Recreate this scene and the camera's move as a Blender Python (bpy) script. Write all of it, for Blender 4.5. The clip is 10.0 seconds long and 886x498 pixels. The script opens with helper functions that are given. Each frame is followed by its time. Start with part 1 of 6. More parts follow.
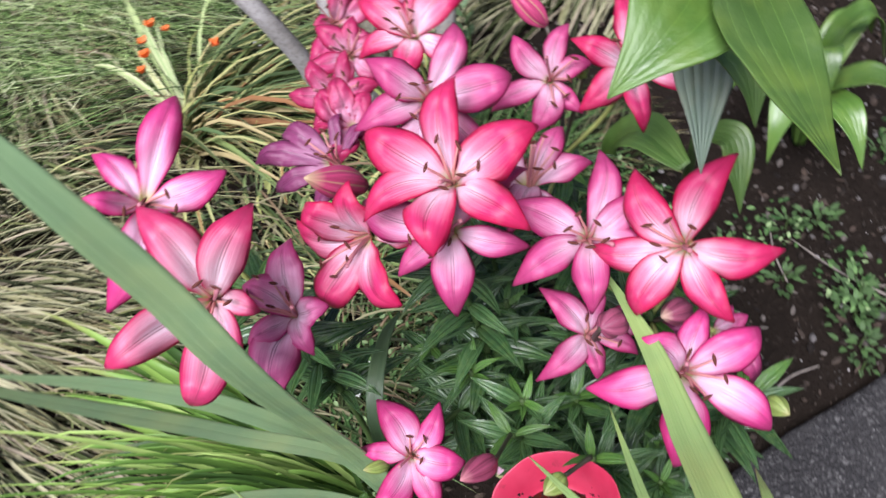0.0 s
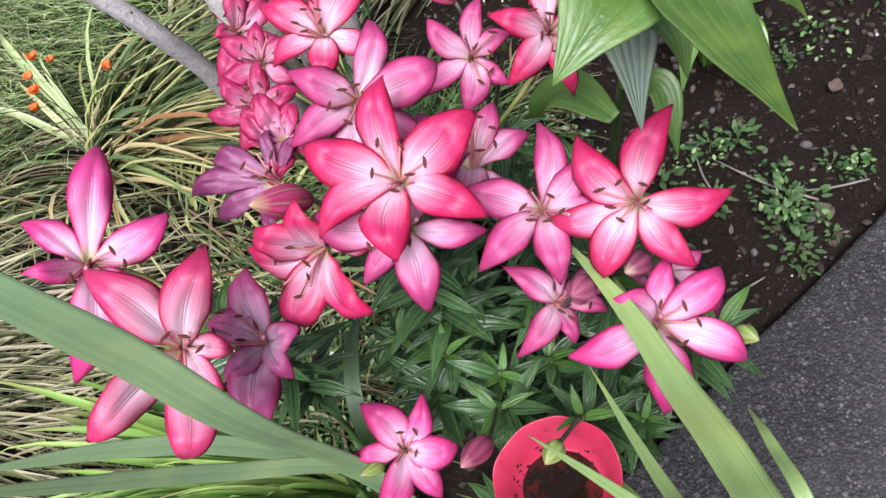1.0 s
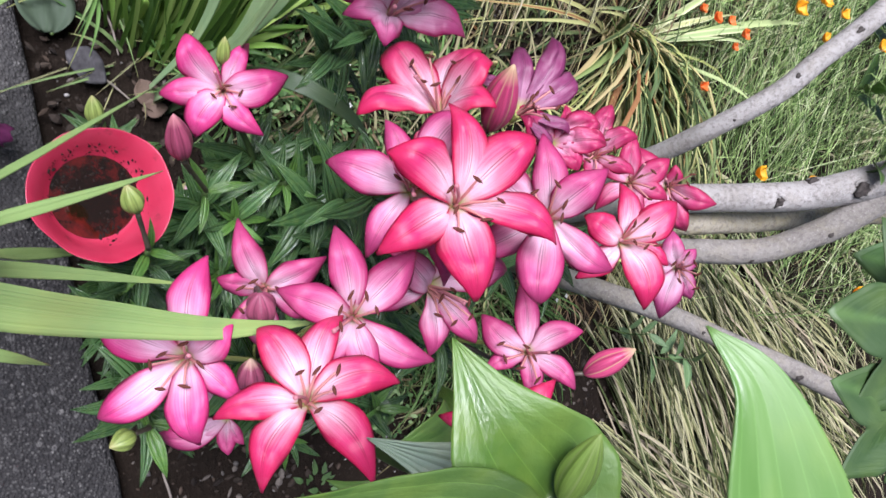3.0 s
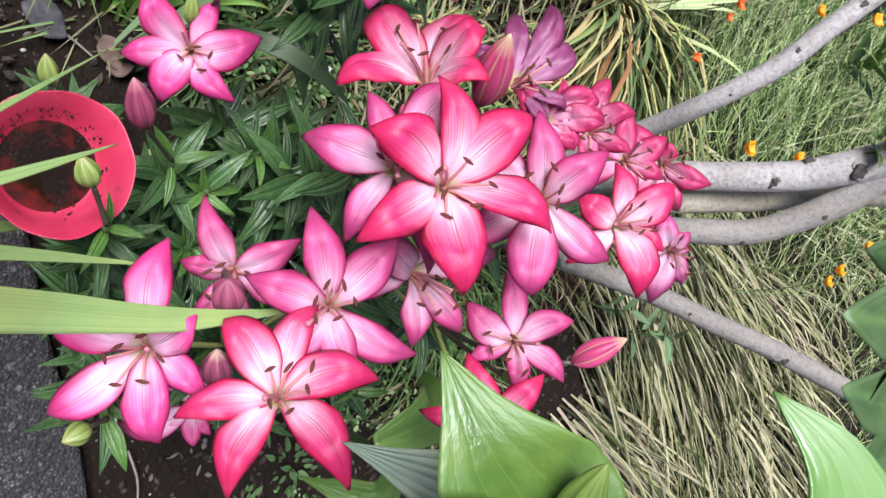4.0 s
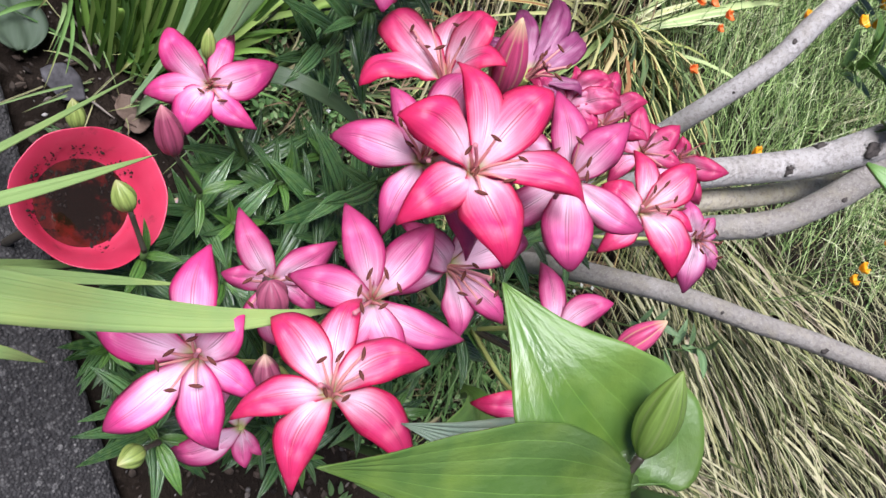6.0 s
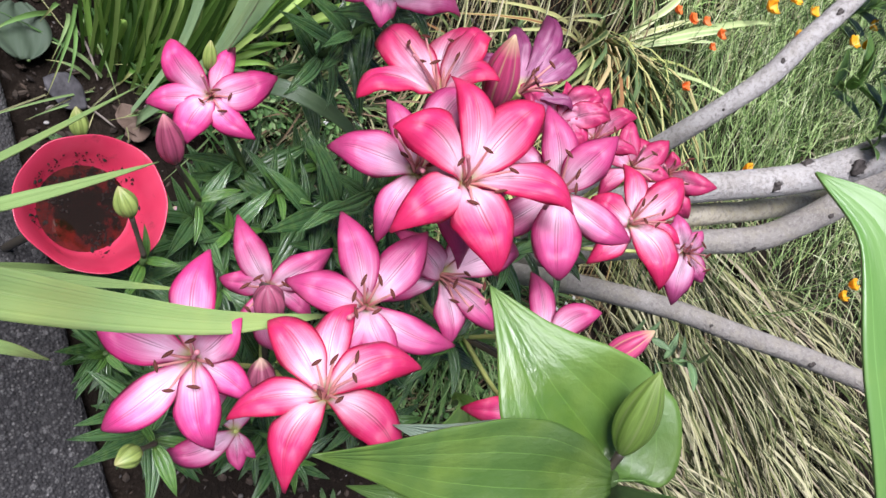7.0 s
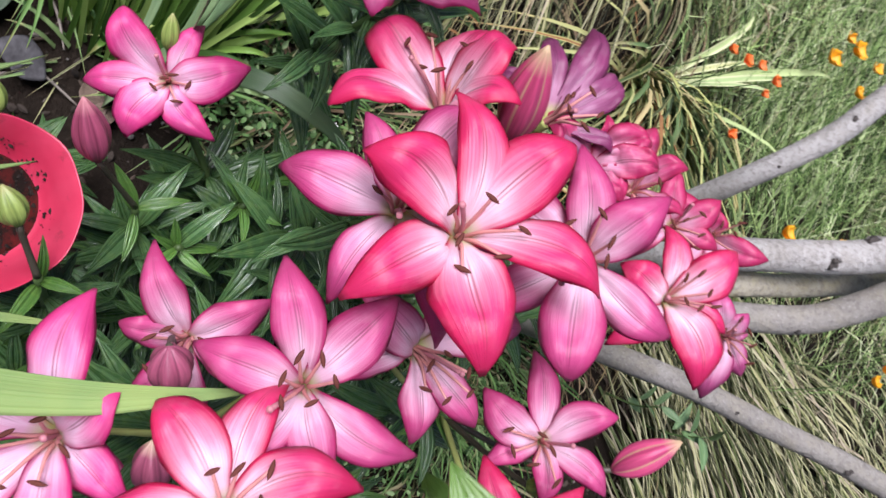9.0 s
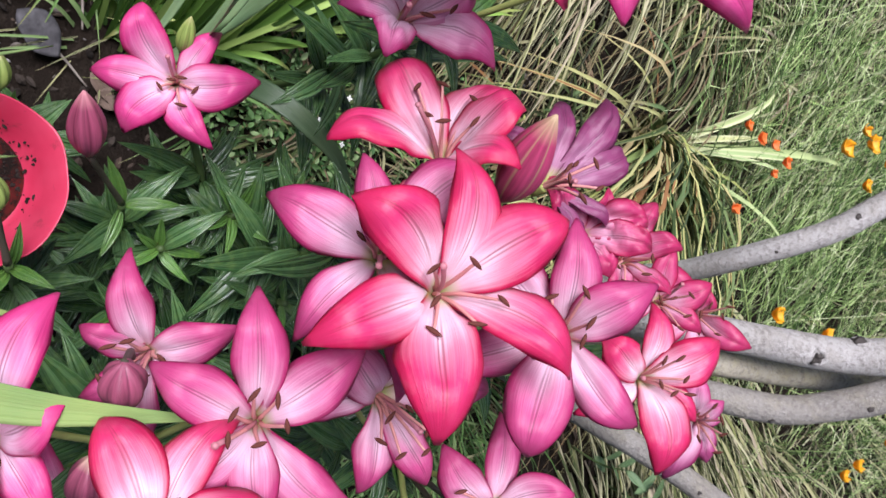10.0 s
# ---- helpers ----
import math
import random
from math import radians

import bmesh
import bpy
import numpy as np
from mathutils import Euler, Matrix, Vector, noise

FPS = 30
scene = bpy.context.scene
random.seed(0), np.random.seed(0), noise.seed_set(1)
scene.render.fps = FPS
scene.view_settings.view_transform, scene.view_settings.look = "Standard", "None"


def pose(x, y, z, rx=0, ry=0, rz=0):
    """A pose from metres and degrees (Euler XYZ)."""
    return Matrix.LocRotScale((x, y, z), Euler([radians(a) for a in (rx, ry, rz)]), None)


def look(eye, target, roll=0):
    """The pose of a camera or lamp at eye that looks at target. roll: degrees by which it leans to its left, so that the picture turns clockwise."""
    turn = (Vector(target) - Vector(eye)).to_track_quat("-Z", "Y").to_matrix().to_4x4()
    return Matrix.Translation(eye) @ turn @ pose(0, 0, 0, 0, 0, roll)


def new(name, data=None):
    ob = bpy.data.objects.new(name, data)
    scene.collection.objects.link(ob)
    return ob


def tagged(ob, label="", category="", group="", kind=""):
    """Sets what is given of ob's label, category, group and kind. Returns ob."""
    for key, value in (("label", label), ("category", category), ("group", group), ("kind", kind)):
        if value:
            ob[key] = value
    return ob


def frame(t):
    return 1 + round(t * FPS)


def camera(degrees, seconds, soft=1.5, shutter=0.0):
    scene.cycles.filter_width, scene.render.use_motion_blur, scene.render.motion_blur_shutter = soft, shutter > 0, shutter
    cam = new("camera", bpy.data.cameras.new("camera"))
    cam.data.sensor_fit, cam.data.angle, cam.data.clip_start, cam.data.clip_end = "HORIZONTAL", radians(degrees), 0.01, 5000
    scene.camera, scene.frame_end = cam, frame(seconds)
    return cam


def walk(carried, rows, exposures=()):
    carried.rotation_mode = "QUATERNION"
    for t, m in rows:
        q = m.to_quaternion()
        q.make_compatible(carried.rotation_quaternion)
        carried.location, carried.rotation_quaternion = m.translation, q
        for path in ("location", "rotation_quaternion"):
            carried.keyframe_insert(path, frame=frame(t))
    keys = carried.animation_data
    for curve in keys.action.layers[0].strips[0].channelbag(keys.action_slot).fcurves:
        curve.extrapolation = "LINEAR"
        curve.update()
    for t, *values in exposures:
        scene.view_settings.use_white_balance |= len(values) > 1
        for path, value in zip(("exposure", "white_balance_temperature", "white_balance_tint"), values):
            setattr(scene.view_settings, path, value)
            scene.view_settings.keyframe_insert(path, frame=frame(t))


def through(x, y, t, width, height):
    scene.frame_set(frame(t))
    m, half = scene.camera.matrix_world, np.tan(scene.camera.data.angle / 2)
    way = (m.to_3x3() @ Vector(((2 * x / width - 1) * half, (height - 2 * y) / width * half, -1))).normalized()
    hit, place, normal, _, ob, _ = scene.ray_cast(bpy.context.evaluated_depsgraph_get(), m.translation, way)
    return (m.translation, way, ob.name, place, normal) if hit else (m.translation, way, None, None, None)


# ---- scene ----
cam = camera(60.88, 10.0, shutter=0.3)
PATH = [
    (0, look((-0.1060, -0.1493, 1.0211), (-0.0779, 0.3541, 0.4000), -20.96)),
    (0.5, look((-0.1117, -0.1121, 1.0331), (-0.0504, 0.3297, 0.3690), -29.37)),
    (1, look((-0.1134, -0.1234, 1.0372), (-0.0401, 0.3248, 0.3786), -27.11)),
    (1.2, look((-0.1213, -0.1251, 1.0391), (-0.0432, 0.3263, 0.3832), -25.40)),
    (1.5, look((-0.1256, -0.1235, 1.0392), (-0.0575, 0.3357, 0.3877), -17.67)),
    (1.8, look((-0.1364, -0.1435, 1.0566), (-0.0796, 0.3348, 0.4179), 10.61)),
    (2, look((-0.1206, -0.1737, 1.0822), (-0.0901, 0.3046, 0.4416), 30.66)),
    (2.2, look((-0.0867, -0.1865, 1.1123), (-0.0881, 0.2828, 0.4644), 49.94)),
    (2.5, look((-0.0483, -0.1617, 1.1001), (-0.0766, 0.3219, 0.4634), 72.83)),
    (2.7, look((-0.0339, -0.1371, 1.0693), (-0.0561, 0.3561, 0.4398), 82.65)),
    (3.8, look((-0.0581, -0.0940, 0.9971), (-0.0092, 0.4140, 0.3811), 93.55)),
    (4, look((-0.0533, -0.0896, 0.9944), (0.0011, 0.4275, 0.3864), 93.14)),
    (4.5, look((-0.0545, -0.0954, 0.9813), (-0.0082, 0.4333, 0.3827), 88.57)),
    (5, look((-0.0450, -0.0998, 0.9886), (-0.0403, 0.4051, 0.3681), 84.03)),
    (5.5, look((-0.0123, -0.1046, 0.9804), (-0.0165, 0.4044, 0.3633), 82.36)),
    (7, look((0.0010, -0.1185, 0.9973), (-0.0240, 0.3997, 0.3883), 81.26)),
    (7.5, look((0.0030, -0.1210, 0.9938), (-0.0271, 0.4017, 0.3889), 81.12)),
    (7.6, look((0.0037, -0.1204, 0.9941), (-0.0270, 0.4019, 0.3890), 81.08)),
    (8, look((0.0079, -0.1242, 0.9947), (-0.0301, 0.4021, 0.3935), 81.18)),
    (8.5, look((-0.0032, -0.1241, 0.9925), (-0.0513, 0.4058, 0.3951), 81.41)),
    (8.6, look((-0.0119, -0.1210, 0.9865), (-0.0540, 0.4106, 0.3901), 82.63)),
    (8.8, look((-0.0240, -0.0741, 0.9361), (-0.0614, 0.4591, 0.3409), 84.59)),
    (9, look((-0.0336, -0.0142, 0.9043), (-0.0738, 0.4943, 0.2880), 86.75)),
    (9.5, look((-0.0552, 0.0048, 0.8861), (-0.0827, 0.5229, 0.2772), 94.54)),
    (9.8, look((-0.0371, 0.0034, 0.9041), (-0.1212, 0.5022, 0.2844), 91.05)),
    (10, look((-0.0528, -0.0047, 0.9026), (-0.1147, 0.5050, 0.2891), 93.57)),
]
walk(cam, PATH, [(0.0, 0.75, 5900, 19), (1.5, 0.77, 5900, 19), (2.1, 0.70, 5900, 19), (2.7, 0.76, 5850, 19), (3.8, 0.90, 5950, 18), (8.5, 0.90, 5950, 18), (9.1, 0.72, 5950, 19), (10.0, 0.70, 5950, 19)])

# ---- world and sun: bright overcast garden light ----
SUN_UP, SUN_TURN = 60.0, 212.0
world = bpy.data.worlds.new("sky")
scene.world = world
world.use_nodes = True
wn = world.node_tree.nodes
sky = wn.new("ShaderNodeTexSky")
sky.sky_type = "NISHITA"
sky.sun_disc = False
sky.sun_elevation, sky.sun_rotation = radians(SUN_UP), radians(SUN_TURN)
sky.air_density, sky.dust_density, sky.ozone_density = 1.0, 2.4, 0.8
wn["Background"].inputs["Strength"].default_value = 0.037
world.node_tree.links.new(sky.outputs[0], wn["Background"].inputs["Color"])
sun = new("sun", bpy.data.lights.new("sun", "SUN"))
sun.data.energy, sun.data.angle, sun.data.color = 4.5, radians(34), (1.0, 0.965, 0.93)
sun.matrix_basis = look((0, 0, 0), (-math.sin(radians(SUN_TURN)) * math.cos(radians(SUN_UP)),
                                    -math.cos(radians(SUN_TURN)) * math.cos(radians(SUN_UP)), -math.sin(radians(SUN_UP))))


# ---- materials ----
class Mat:
    """A node material with short helpers."""

    def __init__(self, name, rough=0.6, spec=0.4):
        self.m = bpy.data.materials.new(name)
        self.m.use_nodes = True
        self.t = self.m.node_tree
        self.b = self.t.nodes["Principled BSDF"]
        self.b.inputs["Roughness"].default_value = rough
        self.b.inputs["Specular IOR Level"].default_value = spec

    def node(self, kind, **sets):
        n = self.t.nodes.new(kind)
        for k, v in sets.items():
            if k == "op":
                n.operation = v
            elif k == "data":
                n.data_type = v
        return n

    def link(self, a, b):
        self.t.links.new(a, b)

    def put(self, sock, v):
        if isinstance(v, (int, float)):
            sock.default_value = v
        elif isinstance(v, tuple):
            sock.default_value = (*v, 1.0) if len(v) == 3 and len(sock.default_value) == 4 else v
        else:
            self.link(v, sock)

    def math(self, op, a, b=0.0):
        n = self.node("ShaderNodeMath", op=op)
        self.put(n.inputs[0], a)
        self.put(n.inputs[1], b)
        return n.outputs[0]

    def mix(self, f, a, b):
        n = self.node("ShaderNodeMix", data="RGBA")
        self.put(n.inputs[0], f)
        self.put(n.inputs[6], a)
        self.put(n.inputs[7], b)
        return n.outputs[2]

    def ramp(self, f, *stops):
        n = self.t.nodes.new("ShaderNodeValToRGB")
        el = n.color_ramp.elements
        while len(el) < len(stops):
            el.new(0.5)
        for e, (p, c) in zip(el, stops):
            e.position = p
            e.color = (*c, 1.0) if isinstance(c, tuple) else (c, c, c, 1.0)
        self.put(n.inputs[0], f)
        return n.outputs[0]

    def coords(self, what="Object", scale=(1, 1, 1)):
        c = self.t.nodes.new("ShaderNodeTexCoord")
        m = self.t.nodes.new("ShaderNodeMapping")
        m.inputs["Scale"].default_value = scale
        self.link(c.outputs[what], m.inputs[0])
        return m.outputs[0]

    def noise(self, vec, scale, detail=4.0, rough=0.55):
        n = self.t.nodes.new("ShaderNodeTexNoise")
        n.inputs["Scale"].default_value, n.inputs["Detail"].default_value, n.inputs["Roughness"].default_value = scale, detail, rough
        self.link(vec, n.inputs["Vector"])
        return n.outputs[0]

    def voronoi(self, vec, scale, out="Distance"):
        n = self.t.nodes.new("ShaderNodeTexVoronoi")
        n.inputs["Scale"].default_value = scale
        self.link(vec, n.inputs["Vector"])
        return n.outputs[out]

    def bump(self, h, strength=0.4, dist=0.001):
        n = self.t.nodes.new("ShaderNodeBump")
        n.inputs["Strength"].default_value, n.inputs["Distance"].default_value = strength, dist
        self.link(h, n.inputs["Height"])
        self.link(n.outputs[0], self.b.inputs["Normal"])

    def colour(self, c):
        self.put(self.b.inputs["Base Color"], c)

    def through_light(self, colour, amount):
        """Thin living tissue: part of the light comes through."""
        tr = self.t.nodes.new("ShaderNodeBsdfTranslucent")
        self.put(tr.inputs[0], colour)
        mx = self.t.nodes.new("ShaderNodeMixShader")
        mx.inputs[0].default_value = amount
        self.link(self.b.outputs[0], mx.inputs[1])
        self.link(tr.outputs[0], mx.inputs[2])
        self.link(mx.outputs[0], self.t.nodes["Material Output"].inputs["Surface"])


def uv_split(m):
    c = m.t.nodes.new("ShaderNodeTexCoord")
    s = m.t.nodes.new("ShaderNodeSeparateXYZ")
    m.link(c.outputs["UV"], s.inputs[0])
    return s.outputs[0], s.outputs[1], c.outputs["UV"]


def petal_material(name, rim, body, pale, spread, faded=0.0):
    """White throat that breaks into streaks, coloured rim and tip, fine veins that run along the petal."""
    m = Mat(name, 0.40, 0.4)
    u, v, uv = uv_split(m)
    info = m.t.nodes.new("ShaderNodeObjectInfo")

    def streaks(across, along, detail):
        mp = m.t.nodes.new("ShaderNodeMapping")
        mp.inputs["Scale"].default_value = (across, along, 1.0)
        m.link(uv, mp.inputs[0])
        m.link(m.math("MULTIPLY", info.outputs["Random"], 40.0), mp.inputs["Location"])
        return m.noise(mp.outputs[0], 1.0, detail, 0.6)

    vein, fine = streaks(20.0, 1.2, 3.0), streaks(64.0, 2.2, 3.0)
    across = m.math("ABSOLUTE", m.math("SUBTRACT", m.math("MULTIPLY", u, 2.0), 1.0))
    along = m.ramp(v, (0.0, 0.8), (0.12, 1.0), (0.34, 0.97), (spread + 0.06, 0.56), (min(spread + 0.40, 1.0), 0.0))
    side = m.ramp(across, (0.0, 1.0), (0.55, 0.95), (0.84, 0.62), (1.0, 0.10))
    white = m.math("MULTIPLY", along, side)
    spine = m.math("MULTIPLY", m.ramp(across, (0.0, 1.0), (0.10, 0.75), (0.32, 0.0)), m.ramp(v, (0.18, 0.0), (0.34, 1.0), (0.52, 0.8), (0.74, 0.0)))
    white = m.math("ADD", white, m.math("MULTIPLY", spine, 0.30))
    both = m.math("ADD", m.math("MULTIPLY", m.math("SUBTRACT", vein, 0.5), 0.34), m.math("MULTIPLY", m.math("SUBTRACT", fine, 0.5), 0.34))
    white = m.math("ADD", white, m.math("MULTIPLY", both, m.ramp(v, (0.0, 0.3), (0.3, 1.0), (0.8, 0.7), (1.0, 0.0))))
    white = m.math("ADD", white, m.math("MULTIPLY", m.math("SUBTRACT", m.math("FRACT", m.math("MULTIPLY", info.outputs["Random"], 17.0)), 0.5), 0.22))
    white = m.ramp(white, (0.26, 0.0), (0.60, 0.34), (0.96, 0.95))
    coloured = m.mix(m.ramp(across, (0.55, 0.0), (0.97, 1.0)), body, rim)
    coloured = m.mix(m.ramp(v, (0.62, 0.0), (0.98, 0.8)), coloured, rim)
    coloured = m.mix(m.math("MULTIPLY", m.ramp(fine, (0.36, 1.0), (0.54, 0.0)), 0.28), coloured, tuple(c * 0.62 for c in rim))
    col = m.mix(white, coloured, pale)
    # thin veins that fan along the petal, and a soft mottle
    thin = streaks(120.0, 1.0, 2.0)
    col = m.mix(m.math("MULTIPLY", m.ramp(thin, (0.34, 1.0), (0.47, 0.0)), m.ramp(v, (0.10, 0.0), (0.35, 0.34), (0.9, 0.22), (1.0, 0.0))), col, tuple(0.55 * b + 0.25 * c for b, c in zip(body, rim)))
    blotch = m.noise(m.coords("Object"), 95.0, 4.0, 0.6)
    col = m.mix(m.ramp(blotch, (0.50, 0.0), (0.72, 0.10)), col, tuple(min(1.0, 0.6 * c + 0.35) for c in body))
    groove = m.math("ABSOLUTE", m.math("SUBTRACT", across, 0.06))
    rib = m.math("MULTIPLY", m.ramp(groove, (0.012, 1.0), (0.05, 0.0)), m.ramp(v, (0.22, 0.0), (0.42, 0.8), (0.78, 0.7), (0.93, 0.0)))
    rib = m.math("MULTIPLY", rib, m.ramp(vein, (0.30, 0.5), (0.55, 1.0)))
    col = m.mix(m.math("MULTIPLY", rib, 0.80), col, tuple(c * 0.40 for c in rim))
    col = m.mix(m.ramp(across, (0.955, 0.0), (1.0, 0.7)), col, tuple(c * 0.6 for c in rim))
    throat = m.ramp(v, (0.07, 0.9), (0.21, 0.0))
    col = m.mix(throat, col, (0.50, 0.55, 0.17))
    if faded:
        col = m.mix(m.ramp(m.noise(m.coords("Object"), 60.0), (0.4, 0.0), (0.8, faded)), col, (0.26, 0.10, 0.17))
    m.colour(col)
    m.bump(m.math("ADD", vein, m.math("MULTIPLY", fine, 0.5)), 0.32, 0.0014)
    m.through_light(col, 0.26)
    return m.m


RED = petal_material("petal_hot_pink", (0.56, 0.011, 0.075), (0.67, 0.052, 0.190), (0.94, 0.71, 0.82), 0.46)
PINK = petal_material("petal_pink", (0.58, 0.028, 0.170), (0.69, 0.088, 0.305), (0.93, 0.66, 0.82), 0.48)
CORAL = petal_material("petal_coral_pink", (0.60, 0.024, 0.115), (0.74, 0.105, 0.260), (0.94, 0.78, 0.84), 0.60)
MAUVE = petal_material("petal_magenta", (0.43, 0.024, 0.130), (0.62, 0.105, 0.285), (0.90, 0.63, 0.77), 0.47, 0.10)
WILT = petal_material("petal_wilted_purple", (0.16, 0.018, 0.080), (0.27, 0.050, 0.150), (0.45, 0.20, 0.33), 0.40, 0.35)
CRIMSON = petal_material("petal_crimson", (0.40, 0.012, 0.070), (0.54, 0.052, 0.175), (0.82, 0.45, 0.60), 0.42, 0.10)
DUSK = petal_material("petal_fading_mauve", (0.50, 0.034, 0.175), (0.66, 0.165, 0.370), (0.90, 0.66, 0.79), 0.52, 0.16)


def leaf_material(name, dark, light, rough, vein_scale, pale=0.0, ridges=5.0, depth=0.0016, crease=0.3, crinkle=0.0):
    """A leaf with ribs that run along it, and a sheen that breaks on them."""
    m = Mat(name, rough, 0.75)
    u, v, uv = uv_split(m)
    mp = m.t.nodes.new("ShaderNodeMapping")
    mp.inputs["Scale"].default_value = (vein_scale, 1.6 if crinkle else 0.6, 1.0)
    m.link(uv, mp.inputs[0])
    info = m.t.nodes.new("ShaderNodeObjectInfo")
    m.link(m.math("MULTIPLY", info.outputs["Random"], 30.0), mp.inputs["Location"])
    vein = m.noise(mp.outputs[0], 1.0, 3.0, 0.6)
    big = m.noise(m.coords("Object"), 34.0 if crinkle else 14.0, 3.0)
    ridge = m.math("ABSOLUTE", m.math("SINE", m.math("MULTIPLY", m.math("SUBTRACT", u, 0.5), 3.1416 * ridges)))
    col = m.mix(m.ramp(vein, (0.3, 0.0), (0.7, 1.0)), dark, light)
    col = m.mix(m.math("MULTIPLY", info.outputs["Random"], 0.8), col, tuple(c * 0.5 for c in dark))
    col = m.mix(m.ramp(big, (0.45, 0.0), (0.75, 0.35)), col, (light[0] * 1.5, light[1] * 1.15, light[2] * 0.8))
    col = m.mix(m.ramp(ridge, (0.02, 0.26 if crinkle else 0.12), (0.12, 0.0)), col, tuple(min(1, c * 1.5) for c in light))
    if pale:
        col = m.mix(pale, col, (0.42, 0.52, 0.46))
    m.colour(col)
    rough_n = m.ramp(vein, (0.3, rough * 0.8), (0.7, min(1.0, rough * 1.5)))
    m.link(rough_n, m.b.inputs["Roughness"])
    height = m.math("ADD", m.math("MULTIPLY", ridge, crease), m.math("MULTIPLY", vein, 0.9))
    if crinkle:
        mp2 = m.t.nodes.new("ShaderNodeMapping")
        mp2.inputs["Scale"].default_value = (7.0, 11.0, 1.0)
        m.link(uv, mp2.inputs[0])
        height = m.math("ADD", height, m.math("MULTIPLY", m.noise(mp2.outputs[0], 1.0, 4.0, 0.6), crinkle))
    m.bump(height, 0.7, depth)
    m.through_light(m.mix(0.5, col, (0.25, 0.42, 0.06)), 0.07)
    return m.m


LILY_LEAF = leaf_material("lily_leaf", (0.024, 0.076, 0.018), (0.112, 0.225, 0.078), 0.25, 9.0, 0.0, 3.0, 0.004, 0.5)
FRESH_LEAF = leaf_material("fresh_leaf", (0.060, 0.160, 0.024), (0.120, 0.260, 0.050), 0.30, 9.0, 0.0, 3.0, 0.003, 0.5)
BROAD_LEAF = leaf_material("broad_leaf", (0.068, 0.153, 0.021), (0.138, 0.256, 0.048), 0.37, 2.2, 0.0, 6.0, 0.0016, 0.22, 0.85)
LOBED = leaf_material("lobed_leaf", (0.036, 0.098, 0.018), (0.078, 0.165, 0.036), 0.58, 6.0, 0.0, 3.0, 0.0015, 0.2, 0.8)
BLADE = leaf_material("sword_blade", (0.270, 0.425, 0.125), (0.355, 0.520, 0.185), 0.42, 22.0, 0.0, 3.0, 0.001, 0.3)
BLADE_LIME = leaf_material("sword_blade_lime", (0.180, 0.310, 0.080), (0.260, 0.400, 0.130), 0.45, 22.0, 0.0, 3.0, 0.001, 0.3)
BLADE_BLUE = leaf_material("sword_blade_grey", (0.295, 0.485, 0.225), (0.375, 0.565, 0.290), 0.40, 22.0, 0.0, 3.0, 0.001, 0.3)


def strand_material(name, cols, rough=0.6, through=0.08, edge=None, margin=0.40, single=False):
    """Many thin blades: each takes its own tone; some have pale margins. Single blades are objects of their own."""
    m = Mat(name, rough, 0.2)
    g = m.t.nodes.new("ShaderNodeNewGeometry")
    u, v, uv = uv_split(m)
    n = len(cols)
    rnd = m.t.nodes.new("ShaderNodeObjectInfo").outputs["Random"] if single else g.outputs["Random Per Island"]
    col = m.ramp(rnd, *[(i / n, c) for i, c in enumerate(cols)])
    col.node.color_ramp.interpolation = "CONSTANT"
    if edge:
        rim = m.ramp(m.math("ABSOLUTE", m.math("SUBTRACT", u, 0.5)), (0.18, 0.0), (0.34, 0.85))
        some = m.ramp(m.math("FRACT", m.math("MULTIPLY", rnd, 7.0)), (margin, 0.0), (margin + 0.12, 1.0))
        col = m.mix(m.math("MULTIPLY", rim, some), col, edge)
    col = m.mix(m.ramp(m.math("ADD", v, m.math("MULTIPLY", m.math("FRACT", m.math("MULTIPLY", rnd, 13.0)), 0.3)), (0.90, 0.0), (1.25, 0.4)), col, (0.34, 0.25, 0.12))
    m.colour(col)
    m.through_light(col, through)
    return m.m


STRAW = strand_material("straw_grass", [(0.026, 0.032, 0.011), (0.272, 0.265, 0.129), (0.050, 0.067, 0.021), (0.378, 0.363, 0.220), (0.083, 0.098, 0.035), (0.174, 0.189, 0.068), (0.020, 0.023, 0.009), (0.318, 0.272, 0.189), (0.057, 0.076, 0.024), (0.121, 0.129, 0.053)], edge=(0.393, 0.378, 0.220))
STRIPE = strand_material("striped_sedge", [(0.038, 0.062, 0.020), (0.17, 0.23, 0.075), (0.24, 0.12, 0.050), (0.085, 0.135, 0.050), (0.29, 0.32, 0.10), (0.060, 0.090, 0.030), (0.37, 0.31, 0.15), (0.13, 0.18, 0.066), (0.33, 0.34, 0.14), (0.022, 0.034, 0.013)], edge=(0.43, 0.42, 0.165), margin=0.66)
SEDGE = strand_material("sedge_blade", [(0.038, 0.062, 0.020), (0.17, 0.23, 0.075), (0.24, 0.12, 0.050), (0.085, 0.135, 0.050), (0.29, 0.32, 0.10), (0.060, 0.090, 0.030), (0.37, 0.31, 0.15), (0.13, 0.18, 0.066), (0.33, 0.34, 0.14), (0.022, 0.034, 0.013)], edge=(0.43, 0.42, 0.165), margin=0.66, single=True)
DULL = strand_material("weathered_grass", [(0.022, 0.027, 0.010), (0.150, 0.155, 0.065), (0.040, 0.058, 0.018), (0.215, 0.200, 0.110), (0.065, 0.090, 0.030), (0.120, 0.145, 0.050), (0.018, 0.020, 0.009), (0.170, 0.120, 0.070), (0.050, 0.075, 0.024), (0.255, 0.245, 0.130)])
